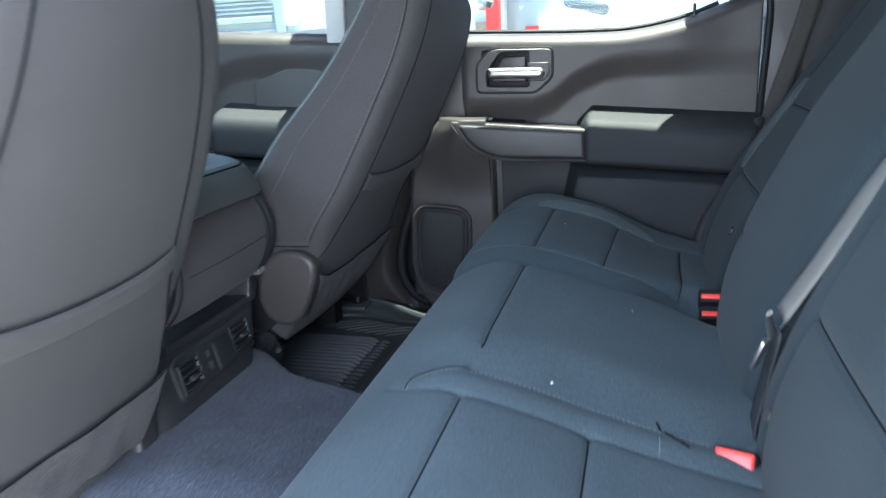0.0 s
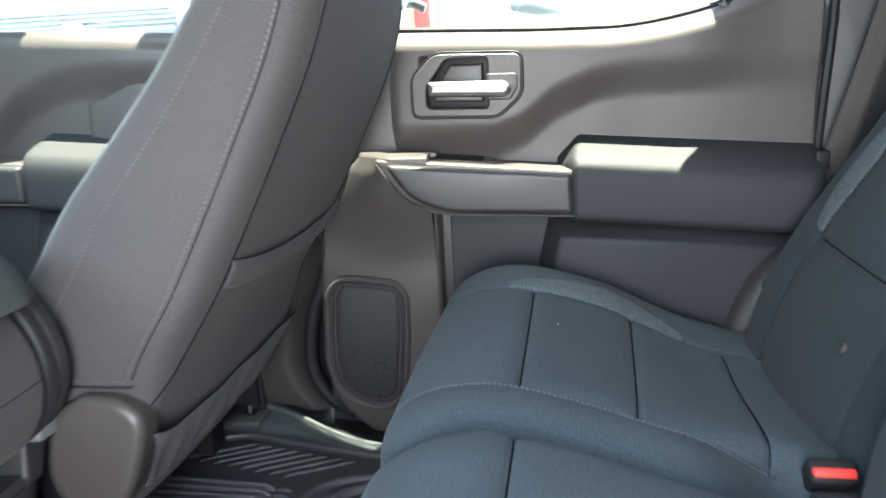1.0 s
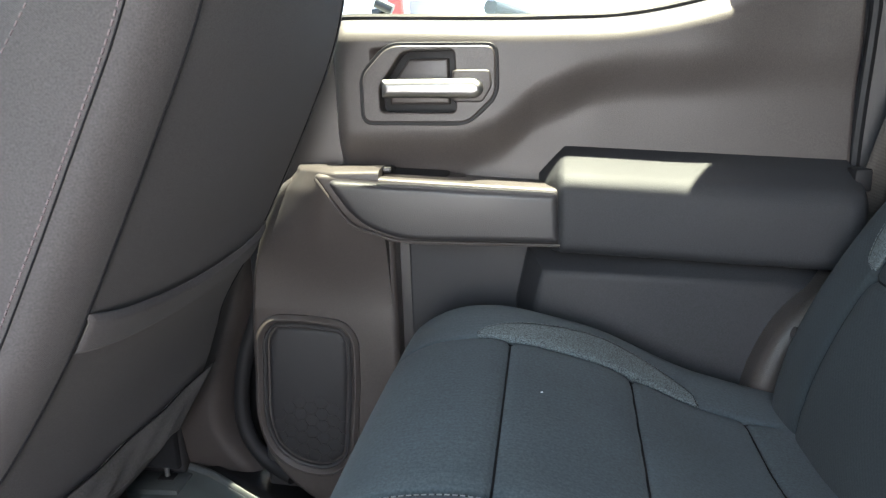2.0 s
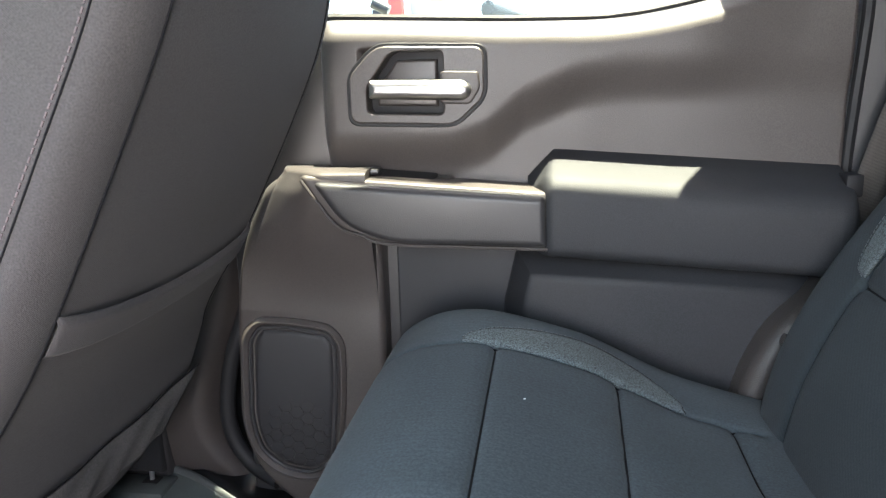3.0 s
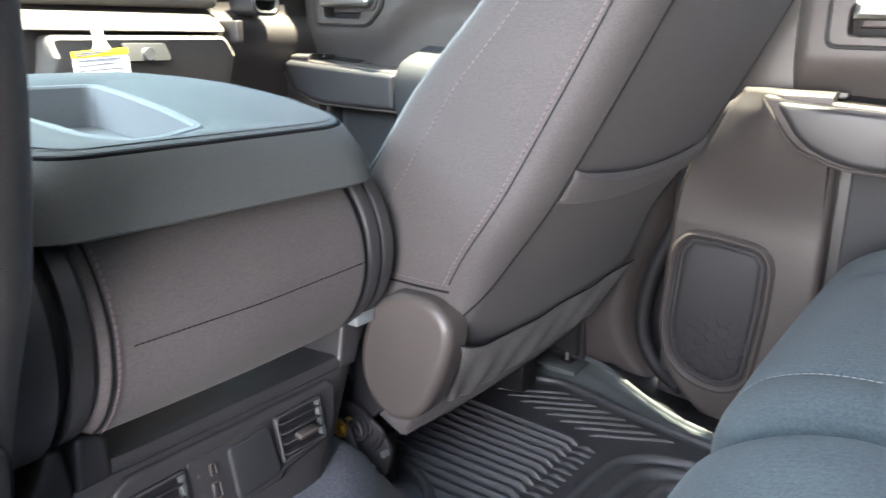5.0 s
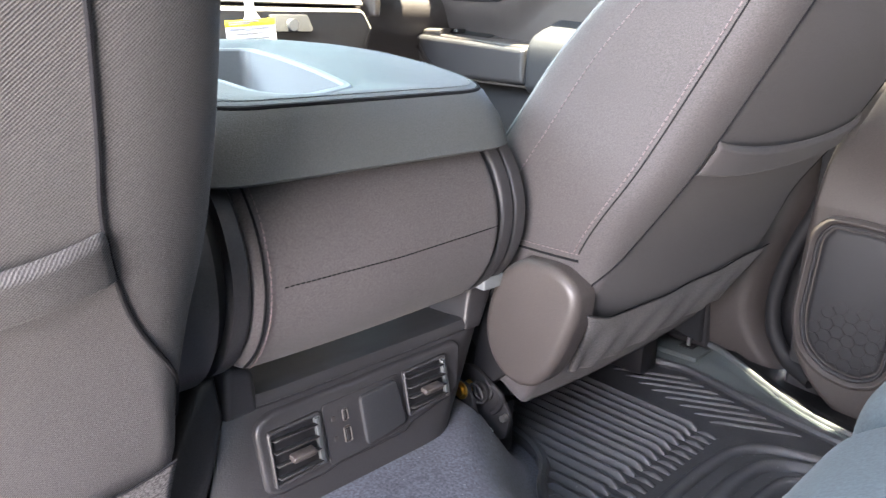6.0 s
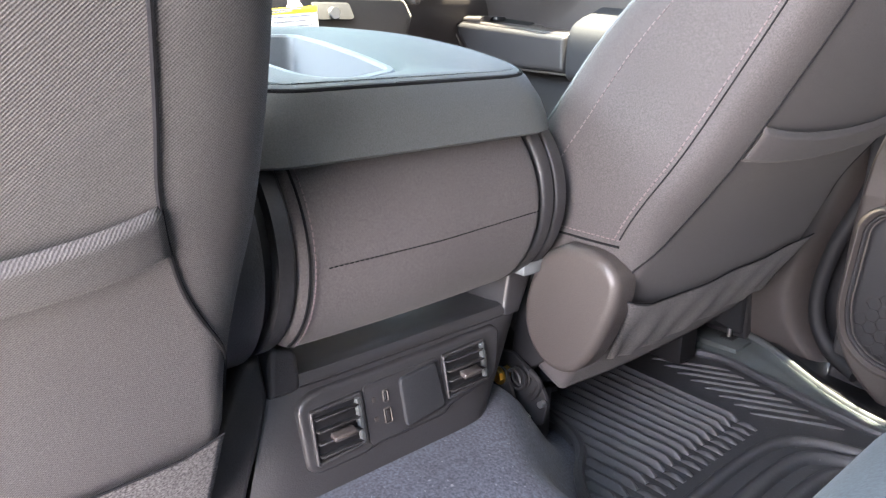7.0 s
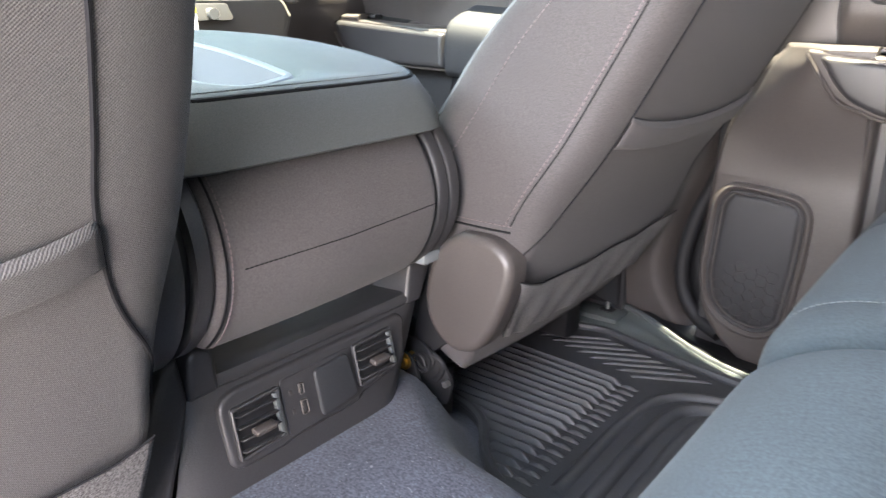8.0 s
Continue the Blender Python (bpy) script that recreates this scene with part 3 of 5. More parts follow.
door_2 = door("door_2", -1.0, 0.034, "closed front truck door with dark grey moulded trim", [(-0.46, 0.764), (-0.11, 0.752), (0.20, 0.731), (0.26, 0.728)], 0.24, speaker=False)
part("lock_pin", tube([(0.106, 0.815, 0.75), (0.106, 0.815, 0.788)], 0.0035, n=10), PLASTIC_DARK, door_1)
part("lock_collar", tube([(0.106, 0.815, 0.752), (0.106, 0.815, 0.765)], 0.009, n=14), PLASTIC, door_1)
part("rear_seal", tube(smooth_line([(0.258, 0.80, -0.02), (0.258, 0.80, 0.50), (0.266, 0.80, 0.80), (0.20, 0.80, 0.86)], 6), 0.008, n=8), BLACK, door_1)
part("window_seal", tube([(x, 0.838, float(line_at(x, BELT_REAR)) + 0.004) for x in np.linspace(-0.6, 0.16, 40)], 0.006, n=6), BLACK, door_1)
part("window_sash", box(-0.632, -0.61, 0.80, 0.86, 0.72, 1.12, 0.006), PLASTIC, door_1, "grey window frame post")
part("window_sash", box(-0.815, -0.76, 0.79, 0.86, 0.74, 1.12, 0.008), HEADLINER, door_2, "light grey window frame post")
w1 = tagged(part("window_1", slab(rounded([(-0.62, 0.70), (-0.62, 1.12), (0.03, 1.12), (0.20, 0.78), (0.20, 0.70)], 0.01, 2), 0.846, 0.850, 0.001), GLASS, None), "clear side window of the rear door", "window", kind="structure")
w2 = tagged(part("window_2", slab([(-1.70, 0.72), (-1.30, 1.12), (-0.79, 1.12), (-0.79, 0.72)], 0.846, 0.850, 0.001), GLASS, None), "clear side window of the front door", "window", kind="structure")
for w in (w1, w2):
    w.visible_shadow = False
GLASS_TINT = GLASS.copy()
GLASS_TINT.name = "tinted_windscreen_glass"
[n_ for n_ in GLASS_TINT.node_tree.nodes if n_.type == "BSDF_TRANSPARENT"][0].inputs[0].default_value = (0.50, 0.58, 0.55, 1)
U, V = np.meshgrid(np.linspace(0, 1, 8), np.linspace(-1, 1, 12), indexing="ij")
ws = grid("windscreen", np.stack([-1.97 + 0.85 * U - 0.06 * (1 - V ** 2) * (1 - U), V * (0.84 - 0.08 * U), 0.79 + 0.43 * U + 0.02 * np.sin(3.14 * U)], -1), GLASS_TINT, None, back=(0, 0, 0.005))
tagged(ws, "tinted laminated windscreen above the dashboard", "windscreen", kind="structure")
ws.visible_shadow = False
# unseen rear pane, tinted only to dim daylight entering from behind
dimming_glass = GLASS_TINT.copy()
dimming_glass.name = "light_cutting_glass"
[n_ for n_ in dimming_glass.node_tree.nodes if n_.type == "BSDF_TRANSPARENT"][0].inputs[0].default_value = (0.18, 0.20, 0.19, 1)
tagged(part("window_3", slab(rounded([(-0.625, 0.795), (-0.625, 1.205), (0.625, 1.205), (0.625, 0.795)], 0.01, 2), 0.588, 0.594, 0.001, to=YZ), dimming_glass, None), "unseen rear window pane, added dark to cut light", "window", kind="structure")
# near side: a plain front door, and the open doorway behind it
d3 = thing("door_3", (-1.2, -0.85, 0), "closed front truck door on the driver side", "door", kind="structure")
part("inner_panel", box(-1.64, -0.78, -0.86, -0.79, -0.05, 0.74, 0.02), PLASTIC, d3)


# ---- floor mat ----
mat_o = rounded([(-0.850, 0.333), (-0.880, 0.378), (-0.868, 0.43), (-0.870, 0.517), (-0.883, 0.613), (-0.876, 0.668), (-0.806, 0.692), (-0.748, 0.712), (-0.673, 0.692), (-0.600, 0.674), (-0.48, 0.652), (-0.28, 0.640), (-0.28, 0.19), (-0.63, 0.180), (-0.700, 0.240), (-0.732, 0.292), (-0.775, 0.318)], [0.02, 0.02, 0.03, 0.05, 0.03, 0.03, 0.03, 0.03, 0.05, 0.05, 0.05, 0.03, 0.03, 0.05, 0.05, 0.03, 0.03], 6)
fm = thing("floor_mat", (-0.6, 0.45, 0.0), "black ribbed rubber floor mat with a raised rim", "mat")
part("sheet", slab(mat_o, 0.014, 0.004, 0.003, to=XY), RUBBER, fm)
rim = [(x, y, 0.019) for x, y in inset(mat_o, 0.005)]
part("rim", tube(rim + rim[:1], 0.0075, n=8), RUBBER, fm)


def ridge(a, b, w, h, z=0.014):
    a, b = Vector((*a, z)), Vector((*b, z))
    t = (b - a).normalized()
    s = Vector((-t.y, t.x, 0))
    bm = bmesh.new()
    rows = []
    for p, k in ((a, 0.15), (a + t * 0.012, 1.0), (b - t * 0.012, 1.0), (b, 0.15)):
        rows.append([bm.verts.new(p + s * w * u + Vector((0, 0, h * v * k))) for u, v in ((-1, 0), (-0.75, 0.6), (-0.4, 0.95), (0.4, 0.95), (0.75, 0.6), (1, 0))])
    for r0, r1 in zip(rows, rows[1:]):
        for i in range(5):
            bm.faces.new((r0[i], r0[i + 1], r1[i + 1], r1[i]))
    bm.faces.new(rows[0][::-1]), bm.faces.new(rows[-1])
    return bm


for i in range(17):
    y = 0.222 + 0.0203 * i
    x0 = 0.014 + np.interp(y, [0.209, 0.245, 0.289, 0.314, 0.323, 0.335, 0.36, 0.40, 0.44], [-0.669, -0.70, -0.735, -0.79, -0.815, -0.85, -0.872, -0.886, -0.896])
    y1 = y - 0.012 * max(i - 8, 0) / 8
    part("ridge", ridge((x0, y), (-0.631, y1), 0.0046, 0.011), RUBBER, fm)
    part("ridge_stub", ridge((-0.630, y1), (-0.601, y1 - 0.001), 0.0046, 0.0055), RUBBER, fm)
for i in range(8):
    x, y = -0.835 + 0.029 * i, 0.622 - 0.0068 * i
    k = min(1.0, (0.690 - 0.004 * i - y) / 0.064)
    part("ridge", ridge((x, y), (x + 0.112 * k, y + 0.060 * k), 0.0038, 0.0036), RUBBER, fm)
for k, (inw, w) in enumerate(((0.0, 0.010), (0.042, 0.012), (0.085, 0.012))):
    line = smooth_line([(-0.57 + inw, 0.225, 0.014), (-0.575 + inw, 0.45, 0.014), (-0.55 + inw, 0.545 - 0.4 * inw, 0.014), (-0.46 + inw, 0.585 - 0.5 * inw, 0.014), (-0.31, 0.59 - 0.5 * inw, 0.014)], 8)
    part("ridge", tube(line, w, n=10), RUBBER, fm)


# ---- front seats ----
REAR = [(-0.722, 0.135), (-0.654, 0.245), (-0.600, 0.360), (-0.542, 0.450), (-0.492, 0.540), (-0.450, 0.620), (-0.412, 0.700), (-0.390, 0.770), (-0.388, 0.812), (-0.412, 0.836)]
FRONT = [(-0.850, 0.215), (-0.852, 0.345), (-0.805, 0.430), (-0.757, 0.497), (-0.706, 0.565), (-0.640, 0.635), (-0.585, 0.700), (-0.540, 0.770), (-0.510, 0.825), (-0.485, 0.842)]
WIDE = [0.226, 0.240, 0.247, 0.248, 0.247, 0.245, 0.239, 0.226, 0.206, 0.165]
# stations round the backrest's section: where flats and rounded corners meet
V_SIDE, V_REAR = 0.5, 1.0


def front_seat(cy, shift, side, label, tilt=0.0, wide=0.046, deep=0.030, gather=0.40, taper=0.0):
    """side: +1 where the inner side looks to -y. shift: how far the seat stands further forward."""
    R = np.array([q for q in smooth_line([(a, b, w) for (a, b), w in zip(REAR, WIDE)], 8)])
    F = np.array([q for q in smooth_line([(a, b, 0) for a, b in FRONT], 8)])
    R[:, 2] *= 1 - taper * ss(0.52, 0.78, R[:, 1]) + 0.25 * taper * ss(0.26, 0.36, R[:, 1]) * (1 - ss(0.44, 0.58, R[:, 1]))
    S = np.linspace(0, 1, len(R))
    cloth = FABRIC_SHADED if side > 0 else FABRIC

    def at(s, v):
        """Point of the backrest: s from foot to top; v round it: 0 inner side, pi/2 rear, pi outer side, 3 pi/2 front."""
        s, v = np.broadcast_arrays(np.asarray(s, float), np.asarray(v, float))
        rx, rz, w = (np.interp(s, S, R[:, k]) for k in range(3))
        fx, fz = (np.interp(s, S, F[:, k]) for k in range(2))
        h = np.hypot(rx - fx, rz - fz) / 2
        v = np.mod(v + 0.5, 2 * math.pi) - 0.5
        m = np.where(v > math.pi / 2, math.pi - v, v)
        m = np.where(m < -math.pi / 2, -math.pi - m, m)
        sign_a = np.where((v > math.pi / 2) & (v < 1.5 * math.pi), -1.0, 1.0)
        k = np.clip((np.abs(m) - V_SIDE) / (V_REAR - V_SIDE), 0, 1) * math.pi / 2
        foot = 0.25 + 0.75 * ss(0.27, gather + 0.01, rz)
        rc = np.minimum(np.where(m > 0, wide * foot, 0.055), 0.9 * w)
        rd = np.minimum(np.where(m > 0, deep * (0.25 + 0.75 * ss(0.27, 0.335, rz)), 0.055), 0.9 * h)
        flat = np.clip(np.abs(m) / V_SIDE, 0, 1)
        back_run = np.clip((np.abs(m) - V_REAR) / (math.pi / 2 - V_REAR), 0, 1)
        a = (w - rc + rc * np.cos(k)) * (np.abs(m) <= V_REAR) + (w - rc) * (1 - back_run) * (np.abs(m) > V_REAR)
        a = a - 0.004 * (flat ** 4) * (np.abs(m) <= V_SIDE) - 0.004 * (np.abs(m) > V_SIDE) * (1 - back_run)
        b = np.sign(m) * ((h - rd) * flat + rd * np.sin(k))
        b = b + np.where(m > 0, 0.007, 0.0) * (1 - (1 - back_run) ** 2) - np.where(m > 0, 0.0, 0.014) * np.sin(math.pi * back_run)
        ux, uz = (rx - fx) / (2 * h), (rz - fz) / (2 * h)
        x = (rx + fx) / 2 + ux * b
        z = (rz + fz) / 2 + uz * b
        return np.stack([x + shift - tilt * (z - 0.42), cy - side * a * sign_a, z], -1)

    def normal(s, v):
        e = 2e-3
        t1, t2 = at(np.minimum(s + e, 1), v) - at(np.maximum(s - e, 0), v), at(s, v + e) - at(s, v - e)
        n = np.cross(t1, t2)
        n = n / np.maximum(np.linalg.norm(n, axis=-1, keepdims=True), 1e-12)
        mz = np.interp(s, S, (R[:, 1] + F[:, 1]) / 2)
        mid = np.stack([np.interp(s, S, (R[:, 0] + F[:, 0]) / 2) + shift - tilt * (mz - 0.42), np.full_like(np.asarray(s, float), cy), mz], -1)
        flip = np.sign(np.sum(n * (at(s, v) - mid), -1, keepdims=True))
        return n * flip

    def rear_v(a):
        """Where the rear side has the lateral place a, in metres from its middle towards the inner edge."""
        half = 0.248 - wide
        t = np.clip(np.abs(a) / half, 0, 1)
        m = math.pi / 2 - t * (math.pi / 2 - V_REAR)
        return np.where(np.asarray(a) > 0, m, math.pi - m)

    def s_at(z):
        return np.interp(z, R[:, 1], S)

    st = thing("front_seat", (-0.85 + shift, cy, 0.0), label, "seat", group="front seats")
    vs = np.concatenate([np.linspace(-0.5, 0.5, 15)[:-1], np.linspace(0.5, 1.0, 12)[:-1], np.linspace(1.0, 2.1416, 40)[:-1], np.linspace(2.1416, 2.6416, 12)[:-1], np.linspace(2.6416, 3.6416, 15)[:-1], np.linspace(3.6416, 4.1416, 10)[:-1], np.linspace(4.1416, 5.2832, 24)[:-1], np.linspace(5.2832, 5.7832, 10)[:-1]])
    u, v = np.meshgrid(np.linspace(0, 1, 100), vs, indexing="ij")
    back = grid("backrest", at(u, v), cloth, st, wrap=True)
    # seams: side panel, rear panel, hem of the side panel
    s = np.linspace(0.205, 0.985, 110)
    for sgn in (1, -1):
        turn = (lambda q: q) if sgn > 0 else (lambda q: math.pi - q)
        vv = turn(V_SIDE - 0.02 + 0 * s)
        part("seam", tube(at(s, vv) + 0.0002 * normal(s, vv), 0.0009, n=6), SEAM, back)
        vv = turn(V_SIDE - 0.055 + 0 * s)
        part("stitching", stitches(at(s, vv) + 0.0004 * normal(s, vv), 0.0046, 0.0022, 0.0008), THREAD, back)
        sr = np.linspace(float(s_at(0.305)), 0.985, 110)
        zr = np.interp(sr, S, R[:, 1])
        vv = turn(V_REAR - 0.30 * (1 - ss(0.300, gather, zr)) ** 3)
        part("rear_seam", tube(at(sr, vv) + 0.0003 * normal(sr, vv), 0.0018 if side < 0 else 0.0012, n=6), SEAM, back)
        fs = np.linspace(0.25, 0.98, 70)
        vf = turn(-0.36 + 0 * fs)
        part("stitching", stitches(at(fs, vf) + 0.0004 * normal(fs, vf), 0.0045, 0.0025, 0.0007), THREAD, back)
        vf = turn(-0.74 + 0 * fs)
        part("piping", tube(at(fs, vf) + 0.0004 * normal(fs, vf), 0.0022, n=6), THREAD_COOL, back, "pale piping along the front edge")
    vb = np.linspace(-0.30, V_SIDE, 30)
    s_try = np.linspace(0.05, 0.35, 61)
    sb = np.array([np.interp(0.347, at(s_try, q + 0 * s_try)[:, 2], s_try) for q in vb])
    part("panel_hem", tube(at(sb, vb) + 0.0006 * normal(sb, vb), 0.0015, n=6), SEAM, back, "dark sewn lower edge")
    part("stitching", stitches(at(sb + 0.008, vb) + 0.0004 * normal(sb, vb), 0.0042, 0.0022, 0.0007), THREAD, back)
    # pocket with a rolled hem
    U, A = np.meshgrid(np.linspace(0, 1, 60), np.linspace(-1, 1, 60), indexing="ij")
    z_top, z_low = 0.487 - 0.014 * (1 - A ** 2), 0.39
    z = z_low + U * (z_top - z_low)
    vU, sU = rear_v(A * (0.2475 - wide)), s_at(z)
    hem = ss(0.60, 0.68, U) * (1 - 0.55 * ss(0.95, 1.0, U))
    edge = 1 - np.abs(A) ** 8
    off = -0.0016 + 0.0024 * hem + (0.0010 + 0.0070 * hem + 0.0045 * U) * (0.30 * hem + 0.70 * edge) * ss(0.0, 0.35, U)
    Pn = normal(sU, vU)
    grid("pocket", at(sU, vU) + Pn * off[..., None], cloth, back, back=(-0.002, 0, -0.001))
    k = int(0.635 * 59)
    part("hem_seam", tube((at(sU[k], vU[k]) + Pn[k] * (off[k] + 0.0003)[:, None])[3:-3], 0.0010, n=5), SEAM, back)
    # felt flap at the foot, wrapped round the inner corner
    U, A = np.meshgrid(np.linspace(0, 1, 26), np.linspace(0, 1, 80), indexing="ij")
    yy = 0.246 - 0.46 * A - 0.062 * (1 - U) * (1 - A) ** 5 if side > 0 else 0.228 - 0.44 * A
    low = line_at(yy, [(-0.215, 0.174), (-0.10, 0.170), (0.03, 0.164), (0.13, 0.169), (0.18, 0.182), (0.205, 0.192), (0.225, 0.218), (0.2465, 0.285)]) if side > 0 else 0.166 + 0.004 * np.cos(14 * yy)
    top = line_at(yy, [(-0.215, 0.280), (-0.10, 0.272), (0.06, 0.268), (0.14, 0.268), (0.195, 0.274), (0.2465, 0.289)])
    z = low + U * (top - low)
    round_in = 0.020 * (1 - np.sqrt(np.clip(1 - np.clip((np.abs(yy) - 0.226) / 0.021, 0, 1) ** 2, 0, 1)))
    x = np.interp(z, R[:, 1], R[:, 0]) + shift - tilt * (z - 0.42) + 0.0125 + 0.0025 * np.sin(38 * A) * (1 - U) - round_in
    x += 0.0016 * np.sin(21 * A + 3) * np.sin(5 * U)
    x += 0.0030 * U ** 6
    P = np.stack([x, cy - side * yy, z], -1)
    flap = grid("felt_flap", P, FELT, back, "grey needle felt flap", back=(-0.006, 0, -0.003))
    part("seam", tube(P[-1] + np.array((0.0005, 0, 0.0010)), 0.0011, n=6), SEAM, flap)
    cz, cvv = np.array([float(s_at(0.289))]), np.array([0.62])
    clip = at(cz, cvv)[0]
    if side > 0:
        part("clip", box(clip[0] - 0.002, clip[0] + 0.003, clip[1] - 0.004, clip[1] + 0.002, clip[2] - 0.003, clip[2] + 0.003, 0.001), PAPER, back, "small white trim clip")
    # cushion, cover, headrest and mounting
    yi = cy - side * 0.232
    part("cushion", box(-1.38 + shift, -0.80 + shift, cy - 0.245, cy + 0.245, 0.17, 0.34, 0.06, 5), FABRIC_SMOOTH, st)
    o = [(-0.698, 0.341), (-0.655, 0.340), (-0.628, 0.324), (-0.622, 0.300), (-0.632, 0.262), (-0.652, 0.218), (-0.676, 0.190), (-0.708, 0.184), (-0.736, 0.200), (-0.752, 0.232), (-0.750, 0.272), (-0.730, 0.318)]
    ring = smooth_line([(x + shift, zz, 0) for x, zz in o + o[:1]], 6)[:-1]
    if side > 0:
        part("recliner_cover", slab([(q[0], q[1]) for q in ring], cy - 0.266, cy - 0.232, 0.012, steps=8), PLASTIC, st, "grey plastic hinge cover")
    else:
        part("recliner_cover", box(-0.75 + shift, -0.71 + shift, yi, yi + 0.02, 0.2, 0.28, 0.008), BLACK, st)
    part("recliner_plate", slab(rounded([(-0.80 + shift, 0.12), (-0.78 + shift, 0.32), (-0.72 + shift, 0.325), (-0.70 + shift, 0.28), (-0.71 + shift, 0.20)], 0.02, 4), yi - side * 0.004, yi + side * 0.05, 0.003), BLACK, st)
    hx = shift - tilt * 0.43
    hr = part("headrest", box(-0.50 + hx, -0.385 + hx, cy - 0.135, cy + 0.135, 0.853, 1.05, 0.04, 5), FABRIC_SMOOTH, st)
    for k in (-0.06, 0.06):
        part("headrest_post", tube([(-0.445 + hx, cy + k, 0.80), (-0.445 + hx, cy + k, 0.90)], 0.006, n=10), STEEL, hr)
        part("post_guide", tube([(-0.445 + hx, cy + k, 0.836), (-0.445 + hx, cy + k, 0.848)], 0.014, n=12), PLASTIC_DARK, back)
    for k in (-0.19, 0.19):
        part("seat_rail", box(-1.30 + shift, -0.78 + shift, cy + k - 0.025, cy + k + 0.025, 0.02, 0.10, 0.006), BLACK, st)
    part("seat_pan", box(-1.30 + shift, -0.76 + shift, cy - 0.20, cy + 0.20, 0.11, 0.19, 0.02), BLACK, st)
    return st


front_seat(0.453, 0.0, 1, "dark grey fabric front passenger seat with a pocket")
seat_l = front_seat(-0.462, -0.058, -1, "dark grey twill driver seat seen from behind", tilt=0.08, wide=0.082, deep=0.045, gather=0.50, taper=0.10)
part("trim_clip", box(-0.7165, -0.7085, -0.329, -0.318, 0.196, 0.209, 0.0035, 3), PAPER, seat_l, "small white trim clip")
part("mount_bolt", tube([(-0.790, -0.345, 0.148), (-0.752, -0.333, 0.148)], 0.0065, n=10), STEEL, seat_l, "steel mounting bolt")
part("mount_lug", tube([(-0.782, -0.343, 0.148), (-0.775, -0.341, 0.148)], 0.013, n=14), BLACK, seat_l)

# rail foot and release wire below the passenger seat
foot = thing("seat_mount", (-0.80, 0.78, 0.02), "dark grey plastic seat rail end cover", "bracket")
part("cover", box(-0.90, -0.745, 0.742, 0.800, 0.008, 0.0255, 0.003), SILL, foot)
part("rod", tube([(-0.782, 0.784, 0.024), (-0.780, 0.780, 0.15)], 0.0042, n=10), STEEL, foot, "steel release rod")
part("slot", box(-0.795, -0.768, 0.772, 0.793, 0.0240, 0.0270, 0.001), BLACK, foot)
part("cable", tube(smooth_line([(-0.775, 0.76, 0.12), (-0.79, 0.74, 0.135), (-0.82, 0.72, 0.14)], 5), 0.003, n=7), BLACK, foot)
part("bracket", box(-0.835, -0.80, 0.700, 0.712, 0.075, 0.125, 0.003), BLACK, foot)
part("bracket", box(-0.845, -0.80, 0.735, 0.745, 0.085, 0.135, 0.003), BLACK, foot)
part("bracket", slab(rounded([(-0.875, 0.02), (-0.865, 0.09), (-0.845, 0.09), (-0.850, 0.04), (-0.83, 0.02)], 0.006, 3), 0.715, 0.722, 0.001), PLASTIC_DARK, foot)
lock = thing("seat_latch", (-0.77, 0.21, 0.07), "black steel seat latch with a brass bolt", "latch")
part("plate", slab(rounded([(-0.825, 0.085), (-0.82, 0.165), (-0.785, 0.172), (-0.740, 0.150), (-0.722, 0.125), (-0.730, 0.088)], 0.008, 3), 0.208, 0.213, 0.001), BLACK, lock)
part("plate", slab(rounded([(-0.815, 0.100), (-0.81, 0.158), (-0.775, 0.158), (-0.755, 0.115)], 0.008, 3), 0.186, 0.190, 0.001), BLACK, lock)
part("bolt", tube([(-0.786, 0.180, 0.146), (-0.786, 0.203, 0.146)], 0.0085, n=6), BRASS, lock, "brass coloured bolt")
part("washer", tube([(-0.786, 0.184, 0.146), (-0.786, 0.187, 0.146)], 0.012, n=16), BRASS, lock)
part("spring", tube([(-0.764 + 0.013 * math.cos(t), 0.188 + 0.0013 * t, 0.147 + 0.013 * math.sin(t)) for t in np.linspace(0, 14, 70)], 0.0022, n=5), BLACK, lock)
part("hook", tube(smooth_line([(-0.75, 0.203, 0.160), (-0.735, 0.205, 0.148), (-0.742, 0.207, 0.130), (-0.75, 0.206, 0.122)], 5), 0.0045, n=7), BLACK, lock)
part("pin", tube([(-0.727, 0.198, 0.124), (-0.727, 0.206, 0.124)], 0.0045, n=10), STEEL, lock)
part("foot", turned(box(-0.010, 0.010, -0.026, 0.026, -0.003, 0.003, 0.001), pose(-0.766, 0.205, 0.098, -10, 20, -50)), STEEL, lock, "bare zinc foot plate")

# ---- centre seat, folded down as an armrest ----
cs = thing("centre_armrest", (-0.9, 0.0, 0.3), "folded centre seatback with a tray, dark grey vinyl", "armrest")
# lid: rounded block, wider at its foot, its top rising towards the dashboard
LID_TOP = [(-1.20, 0.034), (-1.06, 0.034), (-0.95, 0.029), (-0.87, 0.022), (-0.79, 0.013), (-0.757, 0.005), (-0.70, -0.003)]
_lx = np.linspace(-1.25, -0.65, 121)
_lz = np.convolve(np.pad(line_at(_lx, LID_TOP), 6, mode="edge"), np.ones(13) / 13, mode="valid")
rise = lambda x: float(np.interp(x, _lx, _lz))  # noqa: E731
rows = []
